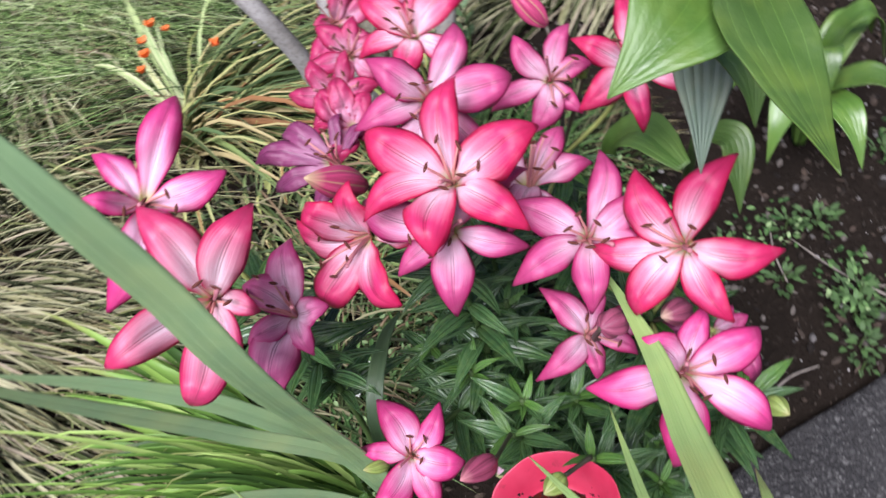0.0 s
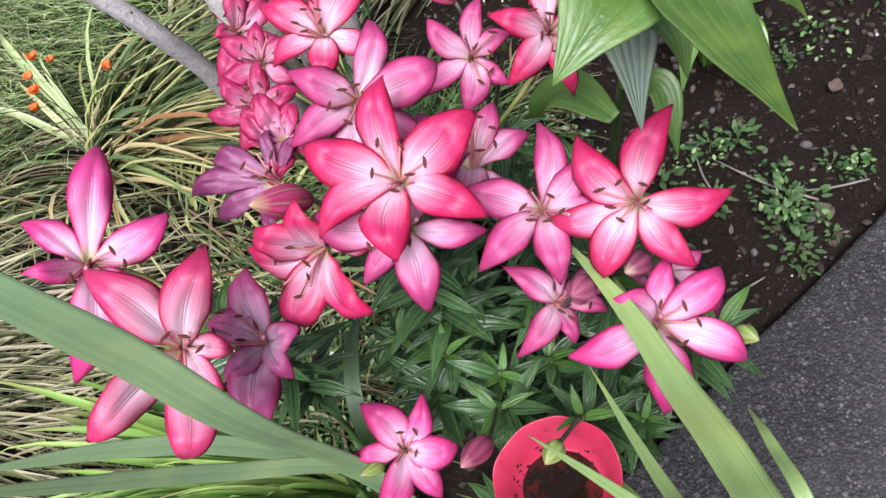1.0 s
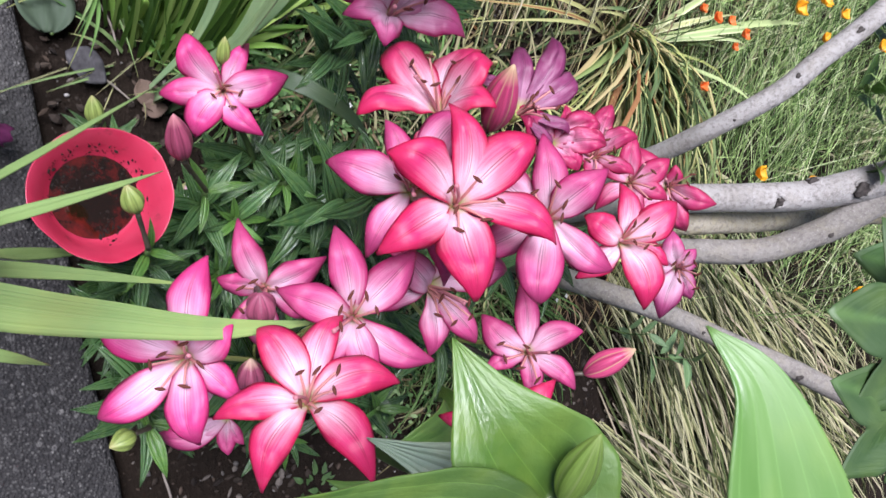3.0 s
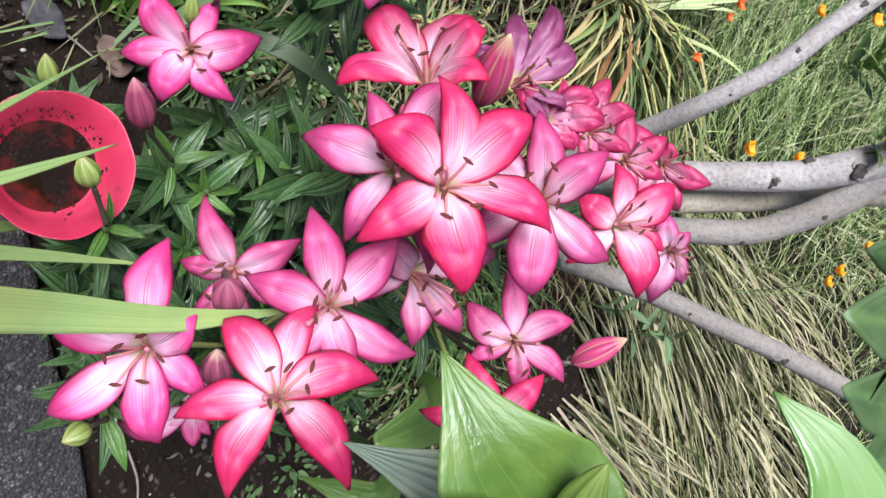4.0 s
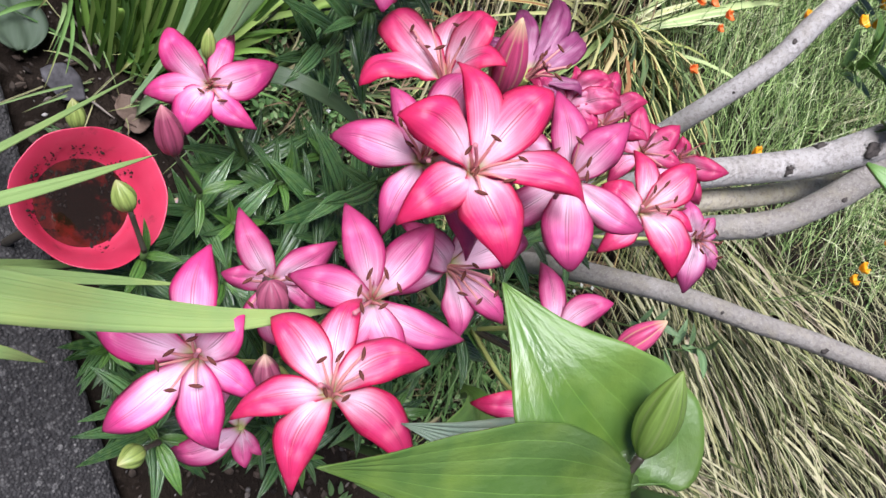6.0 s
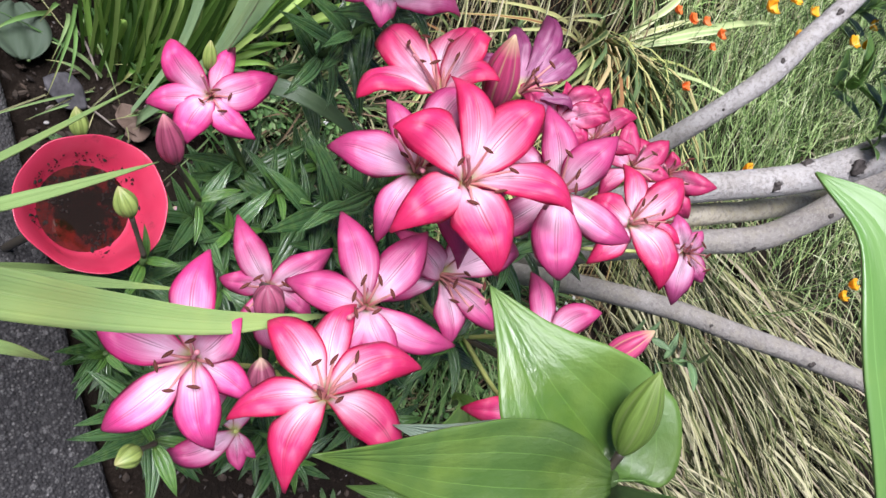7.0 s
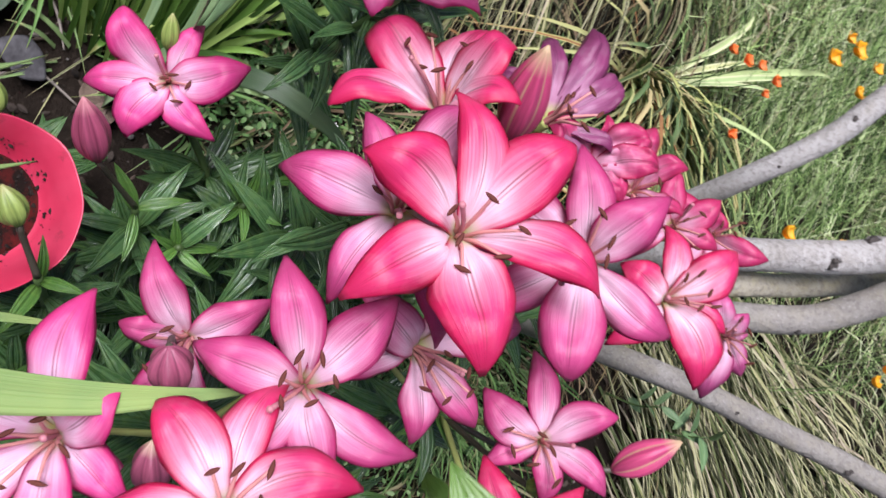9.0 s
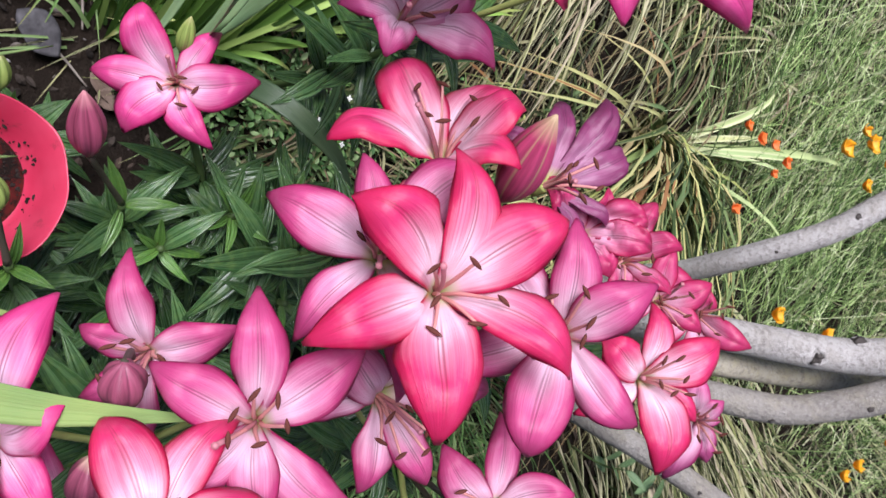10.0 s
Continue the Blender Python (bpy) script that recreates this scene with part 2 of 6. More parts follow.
PALE_BLADES = strand_material("pale_sedge_blades", [(0.24, 0.33, 0.12), (0.36, 0.44, 0.19), (0.17, 0.26, 0.09), (0.42, 0.44, 0.20), (0.30, 0.40, 0.17)], edge=(0.55, 0.57, 0.33), margin=0.3, single=True)
GREENS = strand_material("clump_green", [(0.080, 0.165, 0.030), (0.260, 0.420, 0.085), (0.140, 0.270, 0.050), (0.370, 0.520, 0.140), (0.200, 0.350, 0.068), (0.050, 0.105, 0.024)], 0.42, 0.25, single=True)
DARK_GREENS = strand_material("clump_dark_green", [(0.045, 0.095, 0.020), (0.130, 0.220, 0.050), (0.075, 0.150, 0.032), (0.190, 0.280, 0.080), (0.030, 0.060, 0.015)], 0.45, 0.15, single=True)
FEATHER = strand_material("feathery_green", [(0.055, 0.11, 0.028), (0.40, 0.57, 0.19), (0.12, 0.22, 0.06), (0.62, 0.76, 0.35), (0.26, 0.42, 0.13), (0.76, 0.82, 0.50), (0.49, 0.66, 0.26), (0.07, 0.13, 0.04)], 0.6, 0.25)
LITTER = strand_material("dry_litter", [(0.10, 0.065, 0.035), (0.30, 0.21, 0.12), (0.045, 0.032, 0.022), (0.42, 0.33, 0.21), (0.18, 0.12, 0.07)], 0.8, 0.1)
WEED = strand_material("weed_green", [(0.045, 0.10, 0.025), (0.10, 0.19, 0.05), (0.16, 0.24, 0.09)])


def plain(name, col, rough=0.6, spec=0.4, vary=0.25, scale=40.0, through=0.0, bump=0.3):
    m = Mat(name, rough, spec)
    n = m.noise(m.coords("Object"), scale, 5.0)
    c = m.mix(m.ramp(n, (0.3, 0.0), (0.75, 1.0)), tuple(x * (1 - vary) for x in col), tuple(min(1.0, x * (1 + vary)) for x in col))
    m.colour(c)
    m.bump(n, bump, 0.002)
    if through:
        m.through_light(c, through)
    return m.m


def bud_material(name, body, crease, tip):
    """Six pressed petals: creases between them, a pale tip."""
    m = Mat(name, 0.42, 0.4)
    u, v, uv = uv_split(m)
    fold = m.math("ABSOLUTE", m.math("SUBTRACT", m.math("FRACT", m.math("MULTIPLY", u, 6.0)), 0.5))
    mp = m.t.nodes.new("ShaderNodeMapping")
    mp.inputs["Scale"].default_value = (40.0, 2.0, 1.0)
    m.link(uv, mp.inputs[0])
    grain = m.noise(mp.outputs[0], 1.0, 3.0)
    c = m.mix(m.ramp(grain, (0.3, 0.0), (0.7, 1.0)), tuple(x * 0.75 for x in body), tuple(min(1, x * 1.3) for x in body))
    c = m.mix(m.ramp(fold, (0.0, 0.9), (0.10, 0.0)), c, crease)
    c = m.mix(m.ramp(v, (0.78, 0.0), (0.97, 0.9)), c, tip)
    m.colour(c)
    m.bump(grain, 0.3, 0.001)
    m.through_light(c, 0.1)
    return m.m


STEM = plain("stem_green", (0.062, 0.105, 0.030), 0.5)
STEM_DARK = plain("stem_dark", (0.060, 0.050, 0.035), 0.5)
FILAMENT = plain("filament", (0.58, 0.26, 0.24), 0.5, vary=0.15)
ANTHER = plain("anther", (0.105, 0.034, 0.026), 0.8, 0.1, scale=900.0)
PISTIL = plain("pistil", (0.42, 0.16, 0.19), 0.45, vary=0.15)
THROAT = plain("throat", (0.36, 0.40, 0.12), 0.5)
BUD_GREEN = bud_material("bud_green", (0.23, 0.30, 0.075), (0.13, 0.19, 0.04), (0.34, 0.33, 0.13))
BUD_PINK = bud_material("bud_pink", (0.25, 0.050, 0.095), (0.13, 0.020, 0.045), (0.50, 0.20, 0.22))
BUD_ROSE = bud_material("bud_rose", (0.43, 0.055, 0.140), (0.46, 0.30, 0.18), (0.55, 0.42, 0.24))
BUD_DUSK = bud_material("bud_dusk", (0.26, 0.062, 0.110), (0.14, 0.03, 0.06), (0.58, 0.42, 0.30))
PURPLE = plain("withered_purple", (0.085, 0.022, 0.060), 0.6, vary=0.5, scale=90.0)
POPPY = plain("poppy_orange", (0.95, 0.45, 0.012), 0.5, vary=0.2, through=0.3)
POPPY_DEEP = plain("poppy_deep_orange", (0.85, 0.20, 0.03), 0.5, vary=0.2, through=0.3)
BLUE = plain("iris_blue", (0.06, 0.05, 0.40), 0.5, through=0.2)
PLASTIC = plain("grey_scrap", (0.046, 0.044, 0.047), 0.62, 0.25, vary=0.45, scale=120.0)
WETDIRT = plain("wet_dirt", (0.012, 0.008, 0.006), 0.7, 0.15, vary=0.5, scale=200.0)
DRY = plain("dry_leaf", (0.11, 0.075, 0.055), 0.8, vary=0.5, scale=80.0)
TWIG = plain("twig", (0.22, 0.19, 0.16), 0.8, vary=0.4)
PEBBLE = plain("pebble", (0.115, 0.106, 0.098), 0.8, vary=0.6, scale=25.0)
SPUR = plain("spur", (0.045, 0.038, 0.033), 0.8, vary=0.5, scale=300.0)



def bark_material(name, low, high, lichen_or_light, amount):
    m = Mat(name, 0.78, 0.3)
    oc = m.coords("Object")
    n1, n2, n3 = m.noise(oc, 22.0, 6.0, 0.7), m.noise(oc, 170.0, 5.0, 0.7), m.noise(oc, 420.0, 4.0, 0.7)
    c = m.mix(m.ramp(n1, (0.3, 0.0), (0.7, 1.0)), low, high)
    c = m.mix(m.ramp(m.noise(oc, 34.0, 5.0, 0.65), (0.48, 0.0), (0.70, amount)), c, lichen_or_light)
    c = m.mix(m.ramp(n2, (0.48, 0.0), (0.64, 0.60)), c, (0.15, 0.132, 0.12))
    c = m.mix(m.ramp(n3, (0.56, 0.0), (0.68, 0.45)), c, (0.50, 0.49, 0.475))
    m.colour(c)
    m.bump(m.math("ADD", m.math("ADD", m.math("MULTIPLY", n2, 1.6), n3), m.math("MULTIPLY", n1, 0.6)), 0.8, 0.0026)
    return m.m


BARK = bark_material("bark", (0.32, 0.305, 0.282), (0.44, 0.426, 0.405), (0.26, 0.235, 0.19), 0.5)
BARK_DARK = bark_material("bark_weathered", (0.195, 0.180, 0.155), (0.315, 0.298, 0.268), (0.27, 0.245, 0.18), 0.6)
# third stem: yellowish light on the bark, painted as warm patches
BARK_LIT = bark_material("bark_painted_light", (0.33, 0.305, 0.23), (0.46, 0.43, 0.34), (0.40, 0.36, 0.21), 0.9)

m = Mat("soil", 0.95, 0.08)
oc = m.coords("Object")
n1, n2 = m.noise(oc, 9.0, 6.0), m.noise(oc, 110.0, 6.0, 0.7)
c = m.mix(n1, (0.010, 0.0078, 0.006), (0.030, 0.022, 0.016))
c = m.mix(m.ramp(n2, (0.55, 0.0), (0.75, 0.7)), c, (0.062, 0.047, 0.036))
m.colour(c)
m.bump(n2, 1.0, 0.012)
SOIL = m.m

m = Mat("aggregate_concrete", 0.88, 0.25)
oc = m.coords("Object")


def stones(scale, *stops):
    """Stones of one size, each with its own tone, and how far a point lies from their middle."""
    cell, vd = m.voronoi(oc, scale, "Color"), m.voronoi(oc, scale)
    sp = m.t.nodes.new("ShaderNodeSeparateColor")
    m.link(cell, sp.inputs[0])
    return m.ramp(sp.outputs[0], *stops), m.ramp(sp.outputs[1], (0.45, 0.0), (0.47, 1.0)), vd


small, _, vd = stones(260.0, (0.0, (0.022, 0.022, 0.022)), (0.5, (0.050, 0.049, 0.048)), (0.80, (0.080, 0.078, 0.075)), (0.95, (0.115, 0.112, 0.106)), (1.0, (0.20, 0.195, 0.185)))
large, some, vl = stones(115.0, (0.0, (0.020, 0.020, 0.021)), (0.45, (0.045, 0.044, 0.044)), (0.80, (0.085, 0.083, 0.080)), (1.0, (0.15, 0.146, 0.138)))
c = m.mix(m.ramp(vd, (0.30, 0.0), (0.60, 1.0)), small, (0.026, 0.025, 0.025))
c = m.mix(m.math("MULTIPLY", some, m.ramp(vl, (0.34, 1.0), (0.46, 0.0))), c, large)
c = m.mix(m.ramp(m.noise(oc, 9.0, 5.0), (0.35, 0.0), (0.75, 0.55)), c, (0.026, 0.025, 0.024))
c = m.mix(m.ramp(m.noise(oc, 2.2, 4.0, 0.6), (0.42, 0.0), (0.66, 0.5)), c, (0.105, 0.102, 0.098))
m.colour(c)
m.bump(m.math("SUBTRACT", m.math("SUBTRACT", m.noise(oc, 240.0, 4.0), vd), m.math("MULTIPLY", vl, 0.8)), 0.8, 0.003)
CONCRETE = m.m

m = Mat("cup_red", 0.35, 0.5)
oc = m.coords("Object")
dirt = m.noise(oc, 70.0, 6.0, 0.7)
c = m.mix(m.ramp(m.noise(oc, 25.0, 4.0), (0.3, 0.0), (0.8, 1.0)), (0.40, 0.020, 0.056), (0.52, 0.050, 0.100))
c = m.mix(m.ramp(dirt, (0.60, 0.0), (0.74, 0.7)), c, (0.07, 0.02, 0.015))
m.colour(c)
m.bump(dirt, 0.15, 0.001)
CUP = m.m

m = Mat("muddy_water", 0.05, 0.5)
oc = m.coords("Object")
n1, n2 = m.noise(oc, 70.0, 6.0, 0.7), m.noise(oc, 260.0, 4.0, 0.7)
sx = m.t.nodes.new("ShaderNodeSeparateXYZ")
m.link(oc, sx.inputs[0])
far = m.math("SQRT", m.math("ADD", m.math("MULTIPLY", sx.outputs[0], sx.outputs[0]), m.math("MULTIPLY", sx.outputs[1], sx.outputs[1])))
patch = m.noise(oc, 38.0, 3.0, 0.6)
clear = m.math("ADD", m.math("ADD", m.math("MULTIPLY", n1, 0.9), m.math("MULTIPLY", n2, 0.4)), m.math("ADD", m.math("MULTIPLY", patch, 0.9), m.math("MULTIPLY", far, 7.0)))
c = m.mix(m.ramp(m.math("MULTIPLY", clear, 0.5), (0.62, 0.0), (0.86, 1.0)), (0.010, 0.006, 0.003), (0.15, 0.012, 0.010))
m.colour(m.mix(m.ramp(n2, (0.52, 0.0), (0.66, 0.55)), c, (0.014, 0.008, 0.005)))
m.bump(m.noise(oc, 45.0, 2.0), 0.10, 0.003)
WATER = m.m


# ---- mesh helpers ----
def link_mesh(name, verts, faces, mat, uvs=None, smooth=True):
    me = bpy.data.meshes.new(name)
    me.from_pydata([tuple(v) for v in verts], [], [tuple(f) for f in faces])
    if uvs is not None:
        lay = me.uv_layers.new(name="UVMap")
        idx = np.empty(len(me.loops), dtype=np.int32)
        me.loops.foreach_get("vertex_index", idx)
        lay.data.foreach_set("uv", np.asarray(uvs, dtype=np.float32)[idx].ravel())
    if smooth:
        me.polygons.foreach_set("use_smooth", [True] * len(me.polygons))
    me.materials.append(mat)
    me.update()
    return me


def thing(name, at, label, category, group="", kind=""):
    ob = new(name)
    ob.empty_display_size = 0.02
    ob.matrix_basis = Matrix.Translation(at)
    return tagged(ob, label, category, group, kind)


def child(name, me, parent, m=None, label=""):
    """A part under a thing or a part; m is its pose in the parent's own axes."""
    ob = new(name, me)
    ob.parent = parent
    ob.matrix_basis = m or Matrix()
    return tagged(ob, label)


def curve_points(points, n):
    """A smooth line through a few points (Catmull-Rom)."""
    p = [np.array(q, float) for q in points]
    p = [2 * p[0] - p[1], *p, 2 * p[-1] - p[-2]]
    out = []
    for i in range(n):
        s = i / (n - 1) * (len(p) - 3)
        k = min(int(s), len(p) - 4)
        t = s - k
        a, b, c, d = p[k:k + 4]
        out.append(0.5 * (2 * b + (c - a) * t + (2 * a - 5 * b + 4 * c - d) * t * t + (3 * b - a - 3 * c + d) * t ** 3))
    return np.array(out)


def shell(grid, thick):
    """A thin closed sheet from a grid of points (rows along, columns across), with its uv."""
    g = np.asarray(grid, float)
    n, k, _ = g.shape
    du, dv = np.gradient(g, axis=1), np.gradient(g, axis=0)
    nor = np.cross(du, dv)
    nor /= np.linalg.norm(nor, axis=2, keepdims=True) + 1e-12
    verts = np.concatenate([(g + nor * thick / 2).reshape(-1, 3), (g - nor * thick / 2).reshape(-1, 3)])
    uu, vv = np.meshgrid(np.linspace(0, 1, k), np.linspace(0, 1, n))
    uv = np.stack([uu, vv], -1).reshape(-1, 2)
    o, faces = n * k, []
    for i in range(n - 1):
        for j in range(k - 1):
            a, b, c, d = i * k + j, i * k + j + 1, (i + 1) * k + j + 1, (i + 1) * k + j
            faces += [(a, b, c, d), (o + d, o + c, o + b, o + a)]
        a, d = i * k, (i + 1) * k
        faces += [(a, d, o + d, o + a), (a + k - 1, o + a + k - 1, o + d + k - 1, d + k - 1)]
    for j in range(k - 1):
        e = (n - 1) * k + j
        faces += [(j, o + j, o + j + 1, j + 1), (e, e + 1, o + e + 1, o + e)]
    return verts, faces, np.concatenate([uv, uv])


def tube(points, radii, sides=10, n=None, rough=0.0, seed=0):
    """A tapered round limb along a line, closed at both ends."""
    p = curve_points(points, n or max(6, 4 * len(points)))
    n = len(p)
    r = np.interp(np.linspace(0, 1, n), np.linspace(0, 1, len(radii)), radii)
    t = np.gradient(p, axis=0)
    t /= np.linalg.norm(t, axis=1, keepdims=True) + 1e-12
    ref = np.array([0.31, 0.17, 0.93]) if abs(t[0][2]) < 0.8 else np.array([0.93, 0.3, 0.1])
    verts, faces, uv = [], [], []
    for i in range(n):
        a = np.cross(t[i], ref)
        a /= np.linalg.norm(a)
        b = np.cross(t[i], a)
        for j in range(sides):
            w = 2 * math.pi * j / sides
            d = a * math.cos(w) + b * math.sin(w)
            q = p[i] + d * r[i]
            if rough:
                q = q + d * r[i] * rough * noise.noise(Vector(q * 14 + seed))+ d * r[i] * rough * 0.5 * noise.noise(Vector(q * 45 + seed))
            verts.append(q)
            uv.append((j / sides, i / (n - 1)))
    for i in range(n - 1):
        for j in range(sides):
            k = (j + 1) % sides
            faces.append((i * sides + j, i * sides + k, (i + 1) * sides + k, (i + 1) * sides + j))
    faces += [tuple(range(sides))[::-1], tuple((n - 1) * sides + j for j in range(sides))]
    return verts, faces, uv


def ball(centre, axis, length, width, rings=8, sides=10, blunt=1.0, ribs=0, rib=0.0, skew=1.0):
    """A spindle: anthers, buds, stones."""
    ax = np.array(axis, float)
    ax /= np.linalg.norm(ax)
    a = np.cross(ax, (0.3, 0.9, 0.2))
    a /= np.linalg.norm(a)
    b = np.cross(ax, a)
    verts, faces, uv = [], [], []
    for i in range(rings + 1):
        s = i / rings
        r = width / 2 * max(0.02, math.sin(math.pi * min(max(s, 0.012), 0.988) ** skew) ** blunt)
        for j in range(sides):
            w = 2 * math.pi * j / sides
            rr = r * (1 + rib * math.cos(ribs * w))
            verts.append(np.array(centre) + ax * length * (s - 0.5) + (a * math.cos(w) + b * math.sin(w)) * rr)
            uv.append((j / sides, s))
    for i in range(rings):
        for j in range(sides):
            k = (j + 1) % sides
            faces.append((i * sides + j, i * sides + k, (i + 1) * sides + k, (i + 1) * sides + j))
    faces += [tuple(range(sides))[::-1], tuple(rings * sides + j for j in range(sides))]
    return verts, faces, uv


def joined(pieces):
    verts, faces, uv = [], [], []
    for v, f, t in pieces:
        o = len(verts)
        verts += list(v)
        faces += [tuple(o + i for i in q) for q in f]
        uv += list(t)
    return verts, faces, uv


def ribbon(points, widths, face, fold=0.25, n=26, cols=5, thick=0.0006, wave=0.0, seed=0, ribs=0.0):
    """A long leaf along a line, its upper side towards `face`, folded a little along its middle."""
    p = curve_points(points, n)
    t = np.gradient(p, axis=0)
    t /= np.linalg.norm(t, axis=1, keepdims=True) + 1e-12
    side = np.cross(t, np.array(face, float))
    side /= np.linalg.norm(side, axis=1, keepdims=True) + 1e-12
    up = np.cross(side, t)
    w = np.interp(np.linspace(0, 1, n), np.linspace(0, 1, len(widths)), widths) / 2
    u = np.linspace(-1, 1, cols)
    s = np.linspace(0, 1, n)[:, None]
    lift = (np.abs(u)[None, :] * fold + wave * np.sin(s * 17 + u[None, :] * 2.2 + seed) * np.abs(u)[None, :]
            - ribs * np.abs(np.sin(u * 3.5 * math.pi))[None, :] * np.sin(math.pi * s) ** 0.5) * w[:, None]
    g = p[:, None, :] + side[:, None, :] * (u[None, :] * w[:, None])[..., None] + up[:, None, :] * lift[..., None]
    return shell(g, thick)


def frame_of(at, axis):
    """The pose whose z is the axis."""
    z = Vector(axis).normalized()
    x = Vector((0, 1, 0)).cross(z).normalized()
    return Matrix.Translation(at) @ Matrix((x, z.cross(x), z)).transposed().to_4x4()


def strands(name, mat, count, base, spread, aim, length, width, droop, rng, rise=0.5, fan=0.5, rows=7):
    """A tuft of thin blades: from a round base they rise, bend over and hang."""
    verts, faces, uv = [], [], []
    aim = np.array(aim, float)
    for _ in range(count):
        a, q = rng.uniform(0, 2 * math.pi), math.sqrt(rng.random())
        b = np.array(base) + np.array([math.cos(a) * spread[0], math.sin(a) * spread[1], 0]) * q
        d = aim + np.array([math.cos(a), math.sin(a), 0]) * fan * rng.uniform(0.3, 1.2) + np.array([rng.gauss(0, 0.09), rng.gauss(0, 0.09), 0])
        d[2] = 0
        L = length * rng.uniform(0.6, 1.15)
        h = rise * L * rng.uniform(0.5, 1.25)
        out = d / (np.linalg.norm(d) + 1e-9) * L * min(1.0, np.linalg.norm(d))
        p0, p1 = b, b + out * 0.42 + np.array([0, 0, h])
        p2 = b + out * rng.uniform(0.85, 1.0) + np.array([0, 0, max(0.012, h * (1 - droop) * rng.uniform(0.5, 1.3))])
        side = np.cross(out, (0, 0, 1.0)) + np.array([rng.gauss(0, 0.2), rng.gauss(0, 0.2), rng.gauss(0, 0.2)]) * np.linalg.norm(out)
        side /= np.linalg.norm(side) + 1e-9
        w = width * rng.uniform(0.6, 1.3) / 2
        bend = np.array([rng.gauss(0, 0.02), rng.gauss(0, 0.02), 0]) * L * 0.7
        o = len(verts)
        for i in range(rows):
            s = i / (rows - 1)
            p = (1 - s) ** 2 * p0 + 2 * s * (1 - s) * p1 + s * s * p2 + bend * s * (1 - s)
            p[2] = max(p[2], 0.004)
            ww = w * (1.0 if s < 0.5 else max(0.06, (1 - s) * 2))
            for j, k in enumerate((-1, 0, 1)):
                verts.append(p + side * k * ww - np.array([0, 0, 0.7 * ww if k == 0 else 0]))
                uv.append((j / 2, s))
        for i in range(rows - 1):
            for j in range(2):
                q = o + i * 3 + j
                faces.append((q, q + 1, q + 4, q + 3))
    return link_mesh(name, verts, faces, mat, uv)


# ---- ground and pavement ----
EDGE = lambda x: 0.118 + 0.145 * x
q = np.linspace(-1, 1, 190)
xs = np.sign(q) * (0.9 * np.abs(q) + 0.9 * np.abs(q) ** 3 + 70 * np.abs(q) ** 12)
gx, gy = np.meshgrid(xs, xs + 0.8)
gz = np.zeros_like(gx)
for i in range(gx.shape[0]):
    for j in range(gx.shape[1]):
        if abs(gx[i, j]) < 4 and abs(gy[i, j]) < 5:
            v = Vector((gx[i, j], gy[i, j], 0))
            gz[i, j] = 0.006 * noise.noise(v * 9) + 0.006 * noise.noise(v * 34) + 0.004 * noise.noise(v * 80)
            if gy[i, j] < EDGE(gx[i, j]) + 0.02:
                gz[i, j] = -0.02
k = gx.shape[1]
faces = [(i * k + j, i * k + j + 1, (i + 1) * k + j + 1, (i + 1) * k + j) for i in range(k - 1) for j in range(k - 1)]
ground = new("ground", link_mesh("ground", np.stack([gx, gy, gz], -1).reshape(-1, 3), faces, SOIL))
tagged(ground, "dark crumbly garden soil of a flower bed", "ground", kind="structure")

rng = random.Random(4)
cols, rows = 260, 9
prof = [(0.0, -0.06), (0.0, -0.004), (-0.002, 0.004), (-0.006, 0.008), (-0.014, 0.010), (-0.2, 0.010), (-0.6, 0.010), (-1.3, 0.010), (-1.3, -0.06)]
verts, faces = [], []
for i in range(cols):
    x = -5 + 10 * i / (cols - 1)
    wob = 0.003 * noise.noise(Vector((x * 22, 0, 3))) + 0.004 * noise.noise(Vector((x * 6, 0, 9)))
    for dy, z in prof:
        verts.append((x, EDGE(x) + dy + (wob if dy > -0.05 else 0), z))
for i in range(cols - 1):
    for j in range(rows - 1):
        a = i * rows + j
        faces.append((a, a + 1, a + rows + 1, a + rows))
pavement = new("pavement", link_mesh("pavement", verts, faces, CONCRETE))
tagged(pavement, "grey exposed-aggregate concrete path edging the bed", "pavement", kind="structure")


